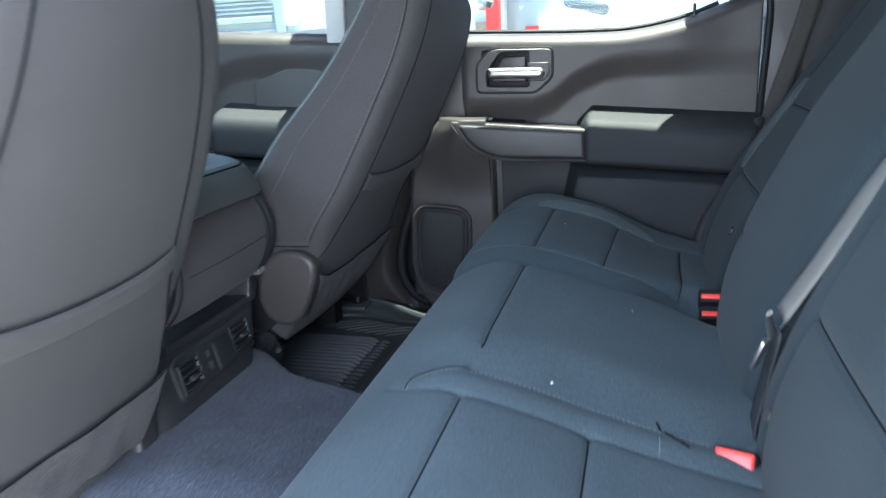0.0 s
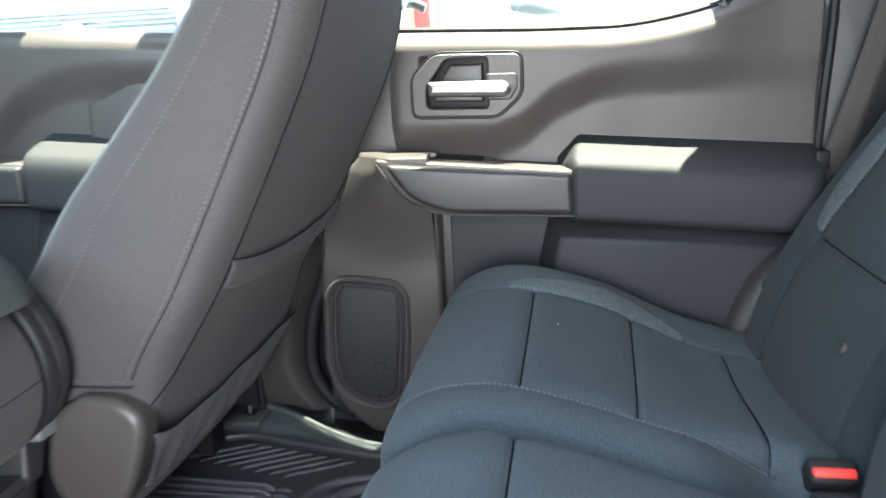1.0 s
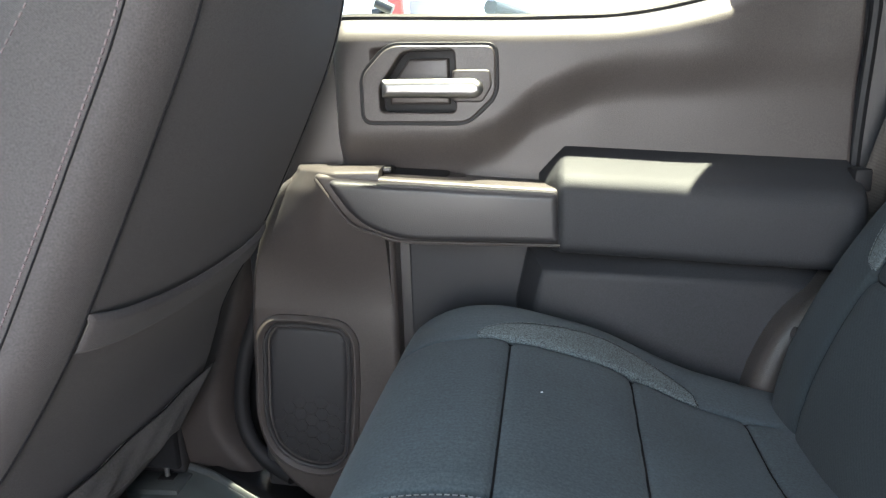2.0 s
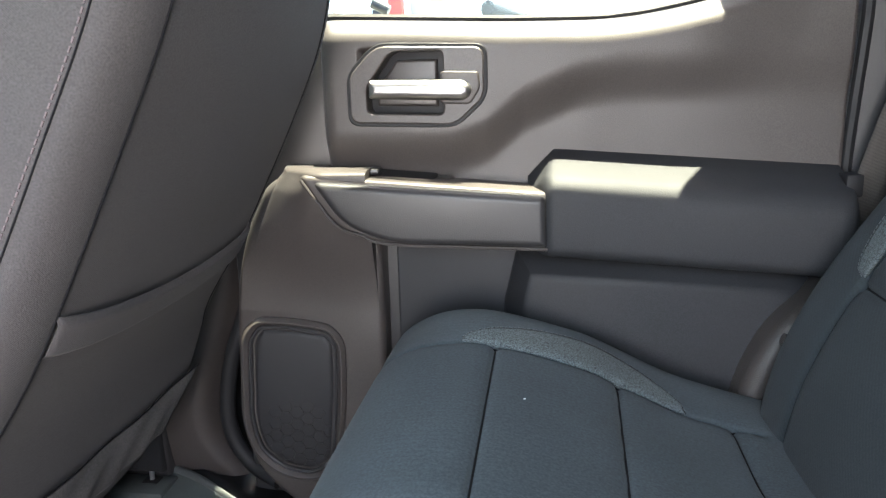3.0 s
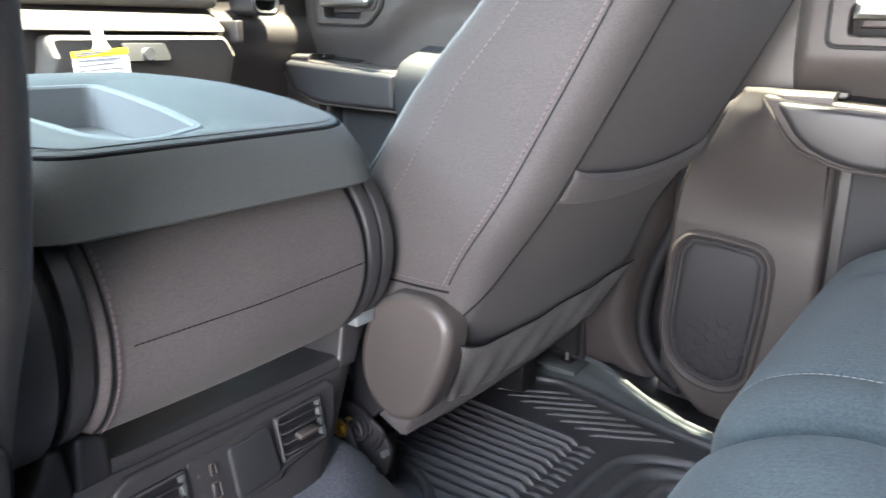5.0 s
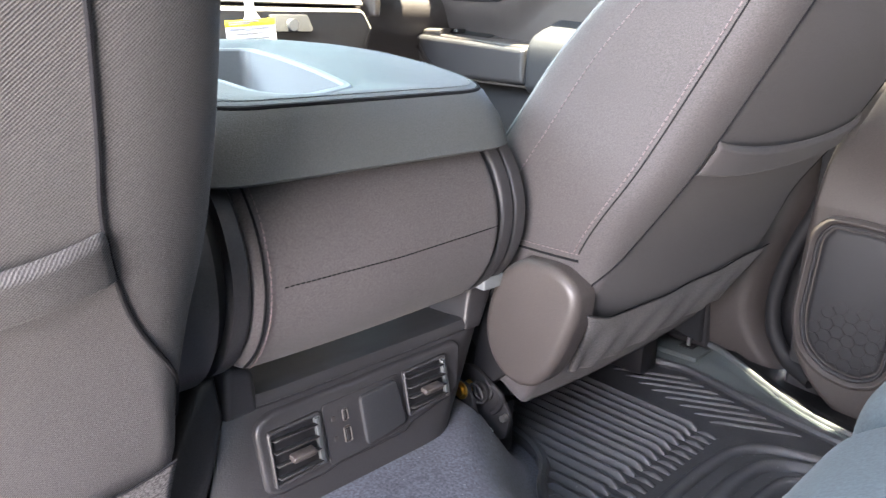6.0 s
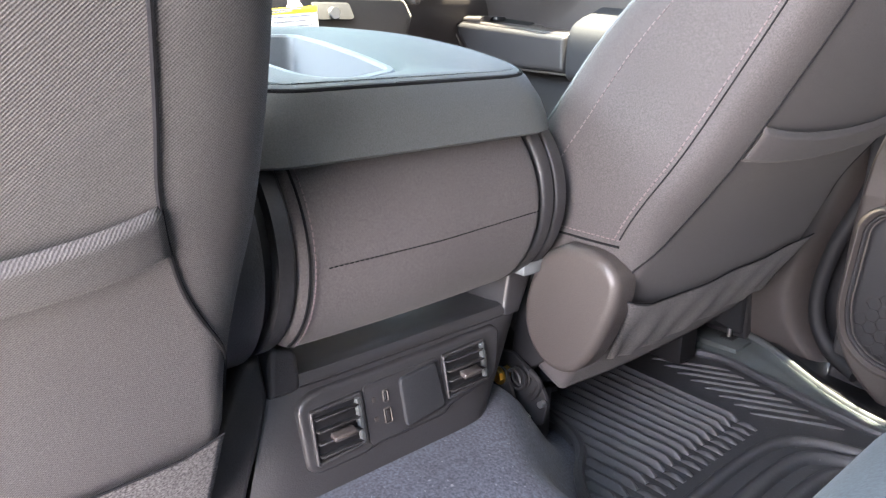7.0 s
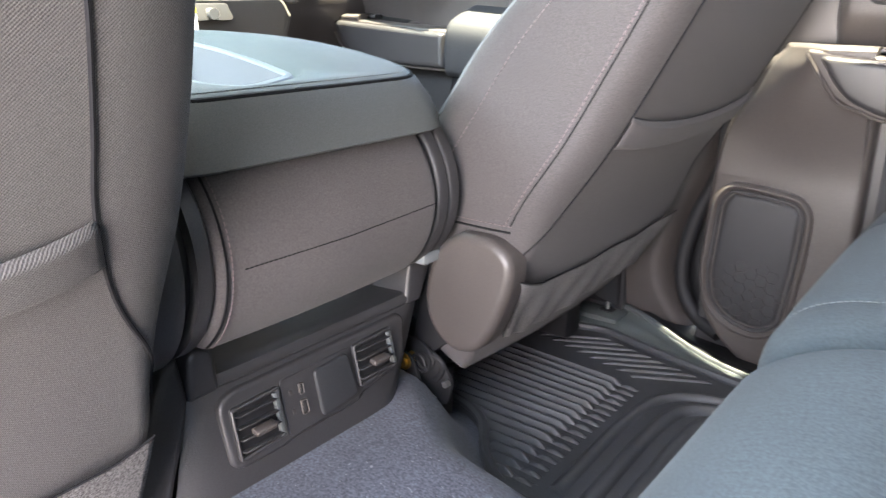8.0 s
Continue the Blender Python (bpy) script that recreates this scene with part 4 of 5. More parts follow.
for zz, g, x0, f in [(0.474, -0.004, -0.706, 0.3), (0.469, 0.004, -0.698, 0.3), (0.472, 0.009, -0.694, 0.35), (0.485, 0.008, -0.697, 0.5), (0.503, 0.004, -0.704, 0.8), (0.515, -0.002, -0.711, 0.9), (0.522, -0.005, -0.716, 1.0), (0.526, -0.009, -0.722, 1.0)]:
    o = rounded([(x0, -0.178 - g), (x0, 0.166 + g), (-0.92, 0.186 + g), (-1.18, 0.180 + g), (-1.18, -0.192 - g), (-0.92, -0.198 - g)], [0.05, 0.05, 0.10, 0.07, 0.07, 0.10], 8)
    rows.append([(x, y, zz + f * rise(x)) for x, y in o])
lid_o = rows[-1]
body = grid("lid_body", rows, VINYL, cs, wrap=True, sharp=50, lid=False)
tray_o = rounded([(-0.762, -0.096), (-0.744, -0.060), (-0.768, 0.008), (-0.88, 0.024), (-1.02, 0.050), (-1.02, -0.112), (-0.84, -0.112)], [0.020, 0.020, 0.012, 0.06, 0.02, 0.02, 0.06], 7)
top_o = [(x, y) for x, y, _ in lid_o]
bm = bmesh.new()
zt = lambda x: 0.5285 + rise(x)  # noqa: E731
rings = []
for d, dz in ((0.0005, -0.002), (0.004, -0.0003), (0.014, 0.0), (0.030, 0.0008), (0.05, 0.0015)):
    rings.append([bm.verts.new((x, y, zt(x) + dz)) for x, y in (inset(top_o, d) if d < 0.03 else [((1 - d) * px - d * 0.95, (1 - 2.4 * d) * py) for px, py in top_o])])
k = len(top_o)
for a, b in zip(rings, rings[1:]):
    for i in range(k):
        bm.faces.new((a[i], a[(i + 1) % k], b[(i + 1) % k], b[i]))
inner = rings[-1]
rim_v = [bm.verts.new((x, y, zt(x) + 0.0010)) for x, y in inset(tray_o, -0.016)]
bmesh.ops.bridge_loops(bm, edges=[bm.edges.get((inner[i], inner[(i + 1) % k])) for i in range(k)] + [bm.edges.new((rim_v[i], rim_v[(i + 1) % len(rim_v)])) for i in range(len(rim_v))])
low = [bm.verts.new((x, y, zt(x) - 0.007)) for x, y in inset(tray_o, -0.004)]
for i in range(len(rim_v)):
    j = (i + 1) % len(rim_v)
    bm.faces.new((rim_v[i], rim_v[j], low[j], low[i]))
part("lid_top", bm, VINYL, cs)
SLOPED = lambda a, b, c: (a, b, c + rise(a))  # noqa: E731
tray = part("tray", frame_ring(inset(tray_o, -0.005), inset(tray_o, 0.006), 0.5255, 0.470, 0.0025, to=SLOPED), TRAY, cs, "pale grey tray rim")
part("tray_floor", slab(inset(tray_o, 0.004), 0.4960, 0.486, 0.004, to=lambda a, b, c: (a, b, c + 0.5 * rise(a))), TRAY, tray)
welt = [(x, y, zt(x) - 0.0045) for x, y in inset(top_o, -0.0012)]
part("welt", tube(welt + welt[:1], 0.0024, n=6), SEAM, cs)
sr = [(x, y, zt(x) + 0.0002) for x, y in inset(top_o, 0.007)]
part("stitching", stitches(sr + sr[:1], 0.0038, 0.0018, 0.0007), THREAD_COOL, cs)
# rounded lower cushion
RX, RZ, RR = -0.802, 0.390, 0.110
T, Yg = np.meshgrid(np.linspace(-0.95, 1.05, 50), np.linspace(-0.150, 0.146, 64), indexing="ij")
ends = np.clip(np.maximum((-0.138 - Yg) / 0.012, (Yg - 0.134) / 0.012), 0, 1)
rad = RR * (1 - 0.13 * ends ** 2) + 0.0025 * np.cos((Yg + 0.005) / 0.14 * 1.5) - 0.0015 * np.exp(-((Yg + 0.139) / 0.004) ** 2) + 0.0012 * np.sin(3 * T + 9 * Yg)
grid("roll_cushion", np.stack([RX + rad * np.cos(T), Yg, RZ + rad * np.sin(T)], -1), FABRIC_SMOOTH, cs, "dark fabric rolled cushion", back=(-0.05, 0, 0))
tl = np.linspace(-0.92, 0.95, 50)
arc = lambda y, dr, t: np.stack([RX + (RR + dr) * np.cos(t), 0 * t + y, RZ + (RR + dr) * np.sin(t)], -1)  # noqa: E731
part("seam", tube(arc(-0.139, 0.0004, tl), 0.0012, n=6), SEAM, cs)
part("stitching", stitches(arc(-0.1345, 0.0022, tl), 0.004, 0.002, 0.0007), THREAD, cs)
yl = np.linspace(-0.122, 0.140, 50)
part("stitching", stitches([(RX + RR + 0.0022 + 0.0010 * math.cos(10 * y), y, RZ - 0.006 + 0.006 * max(y, 0) / 0.14) for y in yl], 0.003, 0.0022, 0.0006), SEAM, cs)


def disc(r):
    return [(-0.802 + r * math.cos(t), 0.392 + r * math.sin(t)) for t in np.linspace(0, 2 * math.pi, 64, endpoint=False)]


part("hinge_cover", slab(disc(0.108), 0.147, 0.163, 0.005), PLASTIC_DARK, cs, "dark grey plastic hinge cover")
part("hinge_cover", slab(disc(0.106), 0.170, 0.186, 0.004), PLASTIC_DARK, cs, "dark grey plastic hinge cover")
part("hinge_gap", slab(disc(0.098), 0.150, 0.184, 0.001), BLACK, cs, "black slot between hinge covers")
part("hinge_cover", slab(disc(0.109), -0.149, -0.166, 0.005), PLASTIC_DARK, cs, "dark grey plastic hinge cover")
part("hinge_barrel", slab(disc(0.113), -0.222, -0.181, 0.008, steps=4), PLASTIC_DARK, cs, "broad dark hinge barrel")
part("hinge_gap", slab(disc(0.097), -0.215, -0.160, 0.001), BLACK, cs, "black slot between hinge covers")
part("bright_clip", box(-0.755, -0.728, 0.160, 0.196, 0.300, 0.316, 0.003), TRAY, cs, "pale plastic hinge clip")
part("bright_clip", box(-0.765, -0.735, 0.148, 0.166, 0.470, 0.482, 0.003), TRAY, cs, "pale plastic hinge clip")

# ---- rear console with vents and ports ----
rc = thing("rear_console", (-0.80, 0.0, 0.1), "black plastic rear console with air vents and ports", "console")
LEAN = 0.22
FACE = lambda a, b, c: (c + LEAN * (0.235 - b), a, b)  # noqa: E731
# section from the foot of the face over the shelf's lip and back
sec = [(-0.90, 0.05), (-0.727, 0.05), (-0.727, 0.140), (-0.7515, 0.243), (-0.7525, 0.2465), (-0.7545, 0.2475), (-0.7530, 0.2485), (-0.7535, 0.253), (-0.7575, 0.2585), (-0.765, 0.2600), (-0.785, 0.2580), (-0.83, 0.2560), (-0.90, 0.258)]
rows = []
for q in np.linspace(0, 1, 24):
    row = []
    for x, z in sec:
        yl0 = line_at(z, [(0.05, -0.215), (0.172, -0.181), (0.208, -0.162), (0.249, -0.147)])
        yr0 = line_at(z, [(0.05, 0.065), (0.158, 0.124), (0.199, 0.154), (0.244, 0.186), (0.26, 0.195)])
        row.append((x - 0.012 * abs(2 * q - 1) ** 10, yl0 + (yr0 - yl0) * q, z))
    rows.append(row)
grid("body", rows, PLASTIC_DARK, rc, wrap=True, sharp=35)
post = rounded([(-0.150, 0.243), (-0.148, 0.288), (-0.142, 0.294), (-0.128, 0.291), (-0.119, 0.283), (-0.117, 0.254), (-0.117, 0.243)], [0.002, 0.006, 0.005, 0.008, 0.008, 0.005, 0.002], 5)
part("side_post", slab(post, -0.7535, -0.85, 0.006, to=YZ, steps=4), PLASTIC_DARK, rc)
post = rounded([(0.154, 0.243), (0.158, 0.262), (0.163, 0.296), (0.190, 0.303), (0.203, 0.300), (0.202, 0.285), (0.184, 0.243)], [0.002, 0.006, 0.006, 0.006, 0.005, 0.02, 0.002], 5)
part("side_post", slab(post, -0.7535, -0.85, 0.006, to=YZ, steps=4), PLASTIC_DARK, rc)
# cladding on the near side, running down to the floor
side_c = rounded([(-0.152, 0.289), (-0.150, 0.249), (-0.165, 0.208), (-0.184, 0.172), (-0.222, 0.05), (-0.275, 0.05), (-0.225, 0.20), (-0.186, 0.262), (-0.170, 0.289)], [0.004, 0.004, 0.02, 0.02, 0.01, 0.01, 0.03, 0.02, 0.008], 4)
part("side_cladding", slab(side_c, -0.7500, -0.95, 0.010, to=lambda a, b, c: (c + 0.20 * (0.235 - b), a, b), steps=4), PLASTIC_DARK, rc, "black side cladding")
fas = rounded([(-0.127, 0.170), (-0.129, 0.232), (-0.112, 0.242), (0.006, 0.2425), (0.132, 0.2435), (0.141, 0.236), (0.128, 0.185), (0.053, 0.174), (0.045, 0.167), (-0.05, 0.166), (-0.060, 0.163), (-0.116, 0.163)], [0.02, 0.02, 0.02, 0.02, 0.012, 0.012, 0.02, 0.01, 0.008, 0.008, 0.008, 0.014], 5)
part("fascia", slab(fas, -0.7440, -0.756, 0.005, to=FACE, steps=4), PLASTIC_DARK, rc)


def vent(y0, y1, z0, z1):
    o = rounded([(y0, z0), (y0, z1), (y1, z1 + 0.002), (y1, z0 + 0.004)], 0.004, 4)
    v = part("air_vent", frame_ring(o, inset(o, 0.0035), -0.7395, -0.752, 0.0012, to=FACE), PLASTIC_DARK, rc)
    part("duct", slab(inset(o, 0.003), -0.7432, -0.752, 0.0005, to=FACE), BLACK, v)
    mz = (z0 + z1) / 2
    at_face = lambda z, c: (c + LEAN * (0.235 - z))  # noqa: E731
    for i in range(4):
        z = z0 + 0.004 + (z1 - z0 - 0.006) * (i + 0.5) / 4
        part("slat", turned(box(-0.0045, 0.0045, y0 + 0.004, y1 - 0.008, -0.0010, 0.0010, 0.0007, 1), pose(at_face(z, -0.7395), 0, z, 0, -14, 0)), PLASTIC_DARK, v)
    part("side_wall", slab([(y1 - 0.0085, z0 + 0.006), (y1 - 0.0085, z1 - 0.003), (y1 - 0.0035, z1 - 0.002), (y1 - 0.0035, z0 + 0.007)], -0.7385, -0.75, 0.001, to=FACE), VINYL, v, "grey vent cheek")
    part("knob", turned(box(-0.003, 0.008, -0.013, 0.013, -0.0032, 0.0032, 0.0022, 3), pose(at_face(mz, -0.7365), (y0 + y1) / 2, mz, 0, 12, 0)), PLASTIC, v, "grey adjusting tab")


vent(-0.1190, -0.0590, 0.1725, 0.2265)
vent(0.0480, 0.1120, 0.1840, 0.2330)
port = part("port_plate", slab(rounded([(-0.056, 0.170), (-0.056, 0.231), (0.044, 0.233), (0.044, 0.174)], 0.005, 4), -0.7425, -0.752, 0.001, to=FACE), PLASTIC_DARK, rc)
part("cover", slab(rounded([(-0.0115, 0.175), (-0.0125, 0.2265), (0.0375, 0.2295), (0.0440, 0.181)], [0.006, 0.006, 0.006, 0.006], 5), -0.7385, -0.75, 0.0022, to=FACE), PADDING, port, "blank socket cover")
for z, hh, w in ((0.2145, 0.0062, 0.0034), (0.1945, 0.0080, 0.0046)):
    o = rounded([(-0.031 - w, z - hh), (-0.031 - w, z + hh), (-0.031 + w, z + hh), (-0.031 + w, z - hh)], 0.0025, 4)
    u = part("usb_port", frame_ring(o, inset(o, 0.0012), -0.7405, -0.75, 0.0005, to=FACE), PLASTIC, port)
    part("socket", slab(inset(o, 0.0010), -0.7420, -0.75, 0.0002, to=FACE), BLACK, u)
    part("tongue", slab(inset(o, 0.0026), -0.7412, -0.75, 0.0002, to=FACE), PLASTIC_DARK, u)
    part("port_mark", slab(rounded([(-0.0475, z - 0.0025), (-0.0475, z + 0.0025), (-0.0430, z + 0.0025), (-0.0430, z - 0.0025)], 0.001, 2), -0.7420, -0.75, 0.0002, to=FACE), PLASTIC, port)

# ---- rear bench ----
CUSH = [(-0.285, 0.03), (-0.322, 0.12), (-0.343, 0.215), (-0.345, 0.275), (-0.328, 0.312), (-0.290, 0.333), (-0.240, 0.341), (-0.196, 0.338), (-0.120, 0.319), (-0.050, 0.297), (0.030, 0.275), (0.100, 0.258), (0.165, 0.245), (0.215, 0.238)]
CL = np.array([q[:2] for q in smooth_line([(a, b, 0) for a, b in CUSH], 16)])
CD = np.concatenate([[0], np.cumsum(np.linalg.norm(np.diff(CL, axis=0), axis=1))])
CT = np.gradient(CL, CD, axis=0)
BACK = [(0.155, 0.16), (0.135, 0.235), (0.138, 0.310), (0.155, 0.380), (0.182, 0.450), (0.215, 0.520), (0.250, 0.590), (0.288, 0.650), (0.328, 0.710), (0.362, 0.765), (0.395, 0.825), (0.425, 0.880), (0.450, 0.905)]
BL = np.array([q[:2] for q in smooth_line([(a, b, 0) for a, b in BACK], 14)])
BD = np.concatenate([[0], np.cumsum(np.linalg.norm(np.diff(BL, axis=0), axis=1))])
BT = np.gradient(BL, BD, axis=0)


BLF = BL + np.stack([np.interp(BL[:, 1], [0.235, 0.433, 0.571, 0.9], [0.0, 0.027, 0.052, 0.060]), 0 * BL[:, 1]], -1)


class Pad:
    """A padded surface along a profile (x, z) and across y, with grooves along seams."""

    def __init__(self, line, dist, tang, y0, y1, crown=0.0, edge=0.05, drop=0.05, lines=(), lifts=(), flip=1.0, drop0=None):
        self.line, self.dist, self.tang, self.y0, self.y1 = line, dist, tang, y0, y1
        self.crown, self.edge, self.drop, self.lines, self.lifts, self.flip = crown, edge, drop, lines, lifts, flip
        self.drop0 = drop if drop0 is None else drop0

    def at(self, d, y, off=0.0):
        d, y = np.asarray(d, float), np.asarray(y, float)
        x, z = np.interp(d, self.dist, self.line[:, 0]), np.interp(d, self.dist, self.line[:, 1])
        tx, tz = np.interp(d, self.dist, self.tang[:, 0]), np.interp(d, self.dist, self.tang[:, 1])
        nx, nz = -tz * self.flip, tx * self.flip
        c = (y - self.y0) / (self.y1 - self.y0)
        h = self.crown * (1 - (2 * c - 1) ** 2) + off
        e0, e1 = np.clip(1 - (y - self.y0) / self.edge, 0, 1), np.clip(1 - (self.y1 - y) / self.edge, 0, 1)
        h = h - self.drop0 * (1 - np.sqrt(np.clip(1 - e0 ** 2, 0, 1))) - self.drop * (1 - np.sqrt(np.clip(1 - e1 ** 2, 0, 1)))
        for f in self.lifts:
            h = h + f(x, y, z)
        for kind, place, a, b in self.lines:
            w = d if kind == "d" else y
            o = y if kind == "d" else d
            place = place(o) if callable(place) else place
            gate = ss(a - 0.008, a, o) * (1 - ss(b, b + 0.008, o))
            h = h - gate * (0.0045 * np.exp(-((w - place) / 0.0028) ** 2) + 0.003 * np.exp(-((w - place) / 0.013) ** 2))
        return np.stack([x + nx * h, y + 0 * x, z + nz * h], -1)

    def build(self, name, mat, parent, nd, ny, back, label=""):
        D, Yq = np.meshgrid(np.linspace(0, self.dist[-1], nd), np.linspace(self.y0, self.y1, ny), indexing="ij")
        return grid(name, self.at(D, Yq), mat, parent, label, back=back)

    def seam(self, parent, pts, r=0.0012, name="seam", mat=None):
        P = [self.at(d, y, 0.0010) for d, y in pts]
        return part(name, tube(P, r, n=6), mat or SEAM, parent)

    def sewn(self, parent, pts, off=0.0008, length=0.004, gap=0.002, r=0.0006, mat=None):
        P = [self.at(d, y, off) for d, y in pts]
        return part("stitching", stitches(P, length, gap, r), mat or THREAD_COOL, parent)


def dx_of(x):
    """Distance along the cushion's profile at which its top reaches x."""
    k = 60
    return float(np.interp(x, CL[k:, 0], CD[k:]))


def dz_of(z):
    return float(np.interp(z, BL[14:, 1], BD[14:]))


S1, S2, S3 = dx_of(-0.196), dx_of(-0.052), dx_of(0.070)
F0 = dx_of(-0.30)


def run(d0, d1, y0, y1, n=40):
    return [(d0 + (d1 - d0) * i / n, y0 + (y1 - y0) * i / n) for i in range(n + 1)]


def curve(pts, n=8):
    return [(float(q[0]), float(q[1])) for q in smooth_line([(a, b, 0) for a, b in pts], n)]


far = thing("bench_seat", (0.0, 0.48, 0.0), "dark grey ribbed fabric single rear seat with knit bolster", "seat", group="rear seats")
seam_2 = lambda y: S2 - 0.055 * (0.58 - y)  # noqa: E731
seam_3 = lambda y: S3 + 0.014 * ss(0.24, 0.58, y)  # noqa: E731
padf = Pad(CL + np.array([0, 0.012]), CD, CT, 0.152, 0.735, crown=0.004, edge=0.055, drop=0.075, drop0=0.035,
           lines=[("d", S1, 0.240, 0.578), ("d", seam_2, 0.240, 0.578), ("d", seam_3, 0.240, 0.578), ("y", 0.580, F0 - 0.05, S3 + 0.05), ("y", 0.237, F0 - 0.05, S3)],
           lifts=[lambda x, y, z: 0.010 * np.exp(-((y - 0.66) / 0.05) ** 2) * ss(-0.34, -0.25, x) * (1 - ss(0.0, 0.2, x)),
                  lambda x, y, z: -0.048 * ss(-0.03, 0.12, x) * (1 - ss(0.20, 0.275, y)),
                  lambda x, y, z: -0.020 * ss(-0.10, 0.05, x) * ss(0.25, 0.5, y)])
cf = padf.build("cushion", FABRIC_RIB, far, 260, 170, (0.0, 0, -0.06))
for d in (lambda y: S1, seam_2, seam_3):
    padf.seam(cf, run(float(d(0.238)), float(d(0.580)), 0.238, 0.580))
padf.seam(cf, run(F0 - 0.02, S3 + 0.05, 0.580, 0.580, 60))
padf.seam(cf, run(F0 - 0.05, S3, 0.237, 0.237, 60), 0.0010)
padf.sewn(cf, run(F0 - 0.05, S3, 0.231, 0.231, 60))
# knit piece on the outer bolster
arcd = np.linspace(dx_of(-0.237), dx_of(0.030), 50)
tt = (arcd - arcd[0]) / (arcd[-1] - arcd[0])
wid = 0.060 * np.clip(np.sin(np.pi * np.clip(tt, 0.004, 1)), 0, 1) ** 0.55 * (0.90 + 0.15 * tt)
W = np.linspace(0, 1, 12)
knit = np.array([[padf.at(d, 0.582 + w * q, 0.0024) for q in W] for d, w in zip(arcd, wid)])
grid("bolster_insert", knit, KNIT, cf, "heather grey knit insert", back=(0, 0, -0.003))
padf.seam(cf, [(d, 0.582 + w + 0.001) for d, w in zip(arcd, wid)], 0.0013)
padf.sewn(cf, [(d, 0.582 + w + 0.0045) for d, w in zip(arcd, wid)])

near = thing("bench_seat", (0.0, -0.25, 0.0), "dark grey ribbed fabric double rear seat with centre place", "seat", group="rear seats")
padn = Pad(CL, CD, CT, -0.735, 0.146, crown=0.0, edge=0.045, drop=0.035, drop0=0.075,
           lines=[("d", S1, -0.62, -0.352), ("d", S2, -0.62, -0.352), ("d", S1, -0.235, 0.146), ("y", -0.352, F0 + 0.02, S3 + 0.10), ("y", -0.62, F0 - 0.05, S3 + 0.1),
                  ("y", -0.292, dx_of(-0.20), S3 + 0.05)],
           lifts=[lambda x, y, z: 0.020 * ss(-0.31, -0.19, y) * (1 - 0.2 * ss(0.05, 0.15, y)) * ss(-0.34, -0.22, x),
                  lambda x, y, z: -0.020 * ss(0.0, 0.13, x) * ss(0.03, 0.14, y),
                  lambda x, y, z: 0.004 * np.exp(-((y + 0.322) / 0.022) ** 2) * ss(-0.26, -0.20, x)])
cn = padn.build("cushion", FABRIC_RIB, near, 260, 300, (0.0, 0, -0.06))
for d in (S1, S2):
    padn.seam(cn, run(d, d, -0.62, -0.352))
padn.seam(cn, run(S1, S1, -0.25, 0.140, 60))
padn.seam(cn, run(F0 + 0.02, S3 + 0.10, -0.352, -0.352, 60))
padn.seam(cn, run(F0 - 0.05, S3 + 0.10, -0.62, -0.62, 60), 0.0013)
arch = curve([(F0 + 0.035, -0.350), (F0 + 0.045, -0.325), (dx_of(-0.215), -0.300), (dx_of(-0.15), -0.292), (dx_of(-0.05), -0.292), (S3 + 0.05, -0.295)], 14)
padn.seam(cn, arch, 0.0007)
padn.sewn(cn, [(d + 0.001, y - 0.005) for d, y in arch])
padn.sewn(cn, curve([(dx_of(0.020), -0.318), (dx_of(0.021), -0.346)], 8))
padn.seam(cn, curve([(dx_of(0.018), -0.282), (dx_of(0.024), -0.291), (dx_of(0.038), -0.308), (dx_of(0.052), -0.322)], 8), 0.0018)

# backrests
pb = Pad(BLF, BD, BT, 0.215, 0.722, crown=0.010, edge=0.10, drop=0.11, drop0=0.05,
         lines=[("d", dz_of(0.433), 0.27, 0.56), ("d", dz_of(0.571), 0.27, 0.56), ("y", 0.562, 0.08, 0.75), ("y", 0.28, 0.08, 0.75)],
         lifts=[lambda x, y, z: 0.006 * np.exp(-((y - 0.64) / 0.05) ** 2)])
bf = pb.build("backrest", FABRIC_BACK_SHADED, far, 250, 120, (0.08, 0, -0.03))
for z in (0.433, 0.571):
    pb.seam(bf, run(dz_of(z), dz_of(z), 0.28, 0.562))
pb.seam(bf, run(0.08, 0.75, 0.562, 0.562, 60))
pm = Pad(BL, BD, BT, -0.215, 0.205, crown=0.022, edge=0.05, drop=0.055,
         lines=[("d", dz_of(0.40), 0.10, 0.16)])
bmid = pm.build("centre_backrest", FABRIC_BACK_SHADED, near, 220, 100, (0.08, 0, -0.03))
pn = Pad(BL, BD, BT, -0.740, -0.222, crown=0.010, edge=0.06, drop=0.055, drop0=0.09,
         lines=[("d", dz_of(0.43), -0.63, -0.31), ("d", dz_of(0.60), -0.63, -0.31), ("y", -0.31, 0.08, 0.75)])
bn = pn.build("outer_backrest", FABRIC_BACK_SHADED, near, 250, 120, (0.08, 0, -0.03))
for z in (0.43, 0.60):
    pn.seam(bn, run(dz_of(z), dz_of(z), -0.63, -0.31))
pn.seam(bn, run(0.08, 0.75, -0.31, -0.31, 60))
for pad, ob, d, y in ((pb, bf, dz_of(0.335), 0.665), (pb, bf, dz_of(0.36), 0.33), (pn, bn, dz_of(0.315), -0.315)):
    c = Vector(pad.at(d, y, 0.0005))
    part("anchor_button", tube([c, c + Vector((-0.004, 0, 0.0015))], 0.0075, n=16), PLASTIC, ob, "round grey child seat button")

# knit piece on the outer bolster of the far backrest
arcd = np.linspace(dz_of(0.44), dz_of(0.62), 40)
tt = (arcd - arcd[0]) / (arcd[-1] - arcd[0])
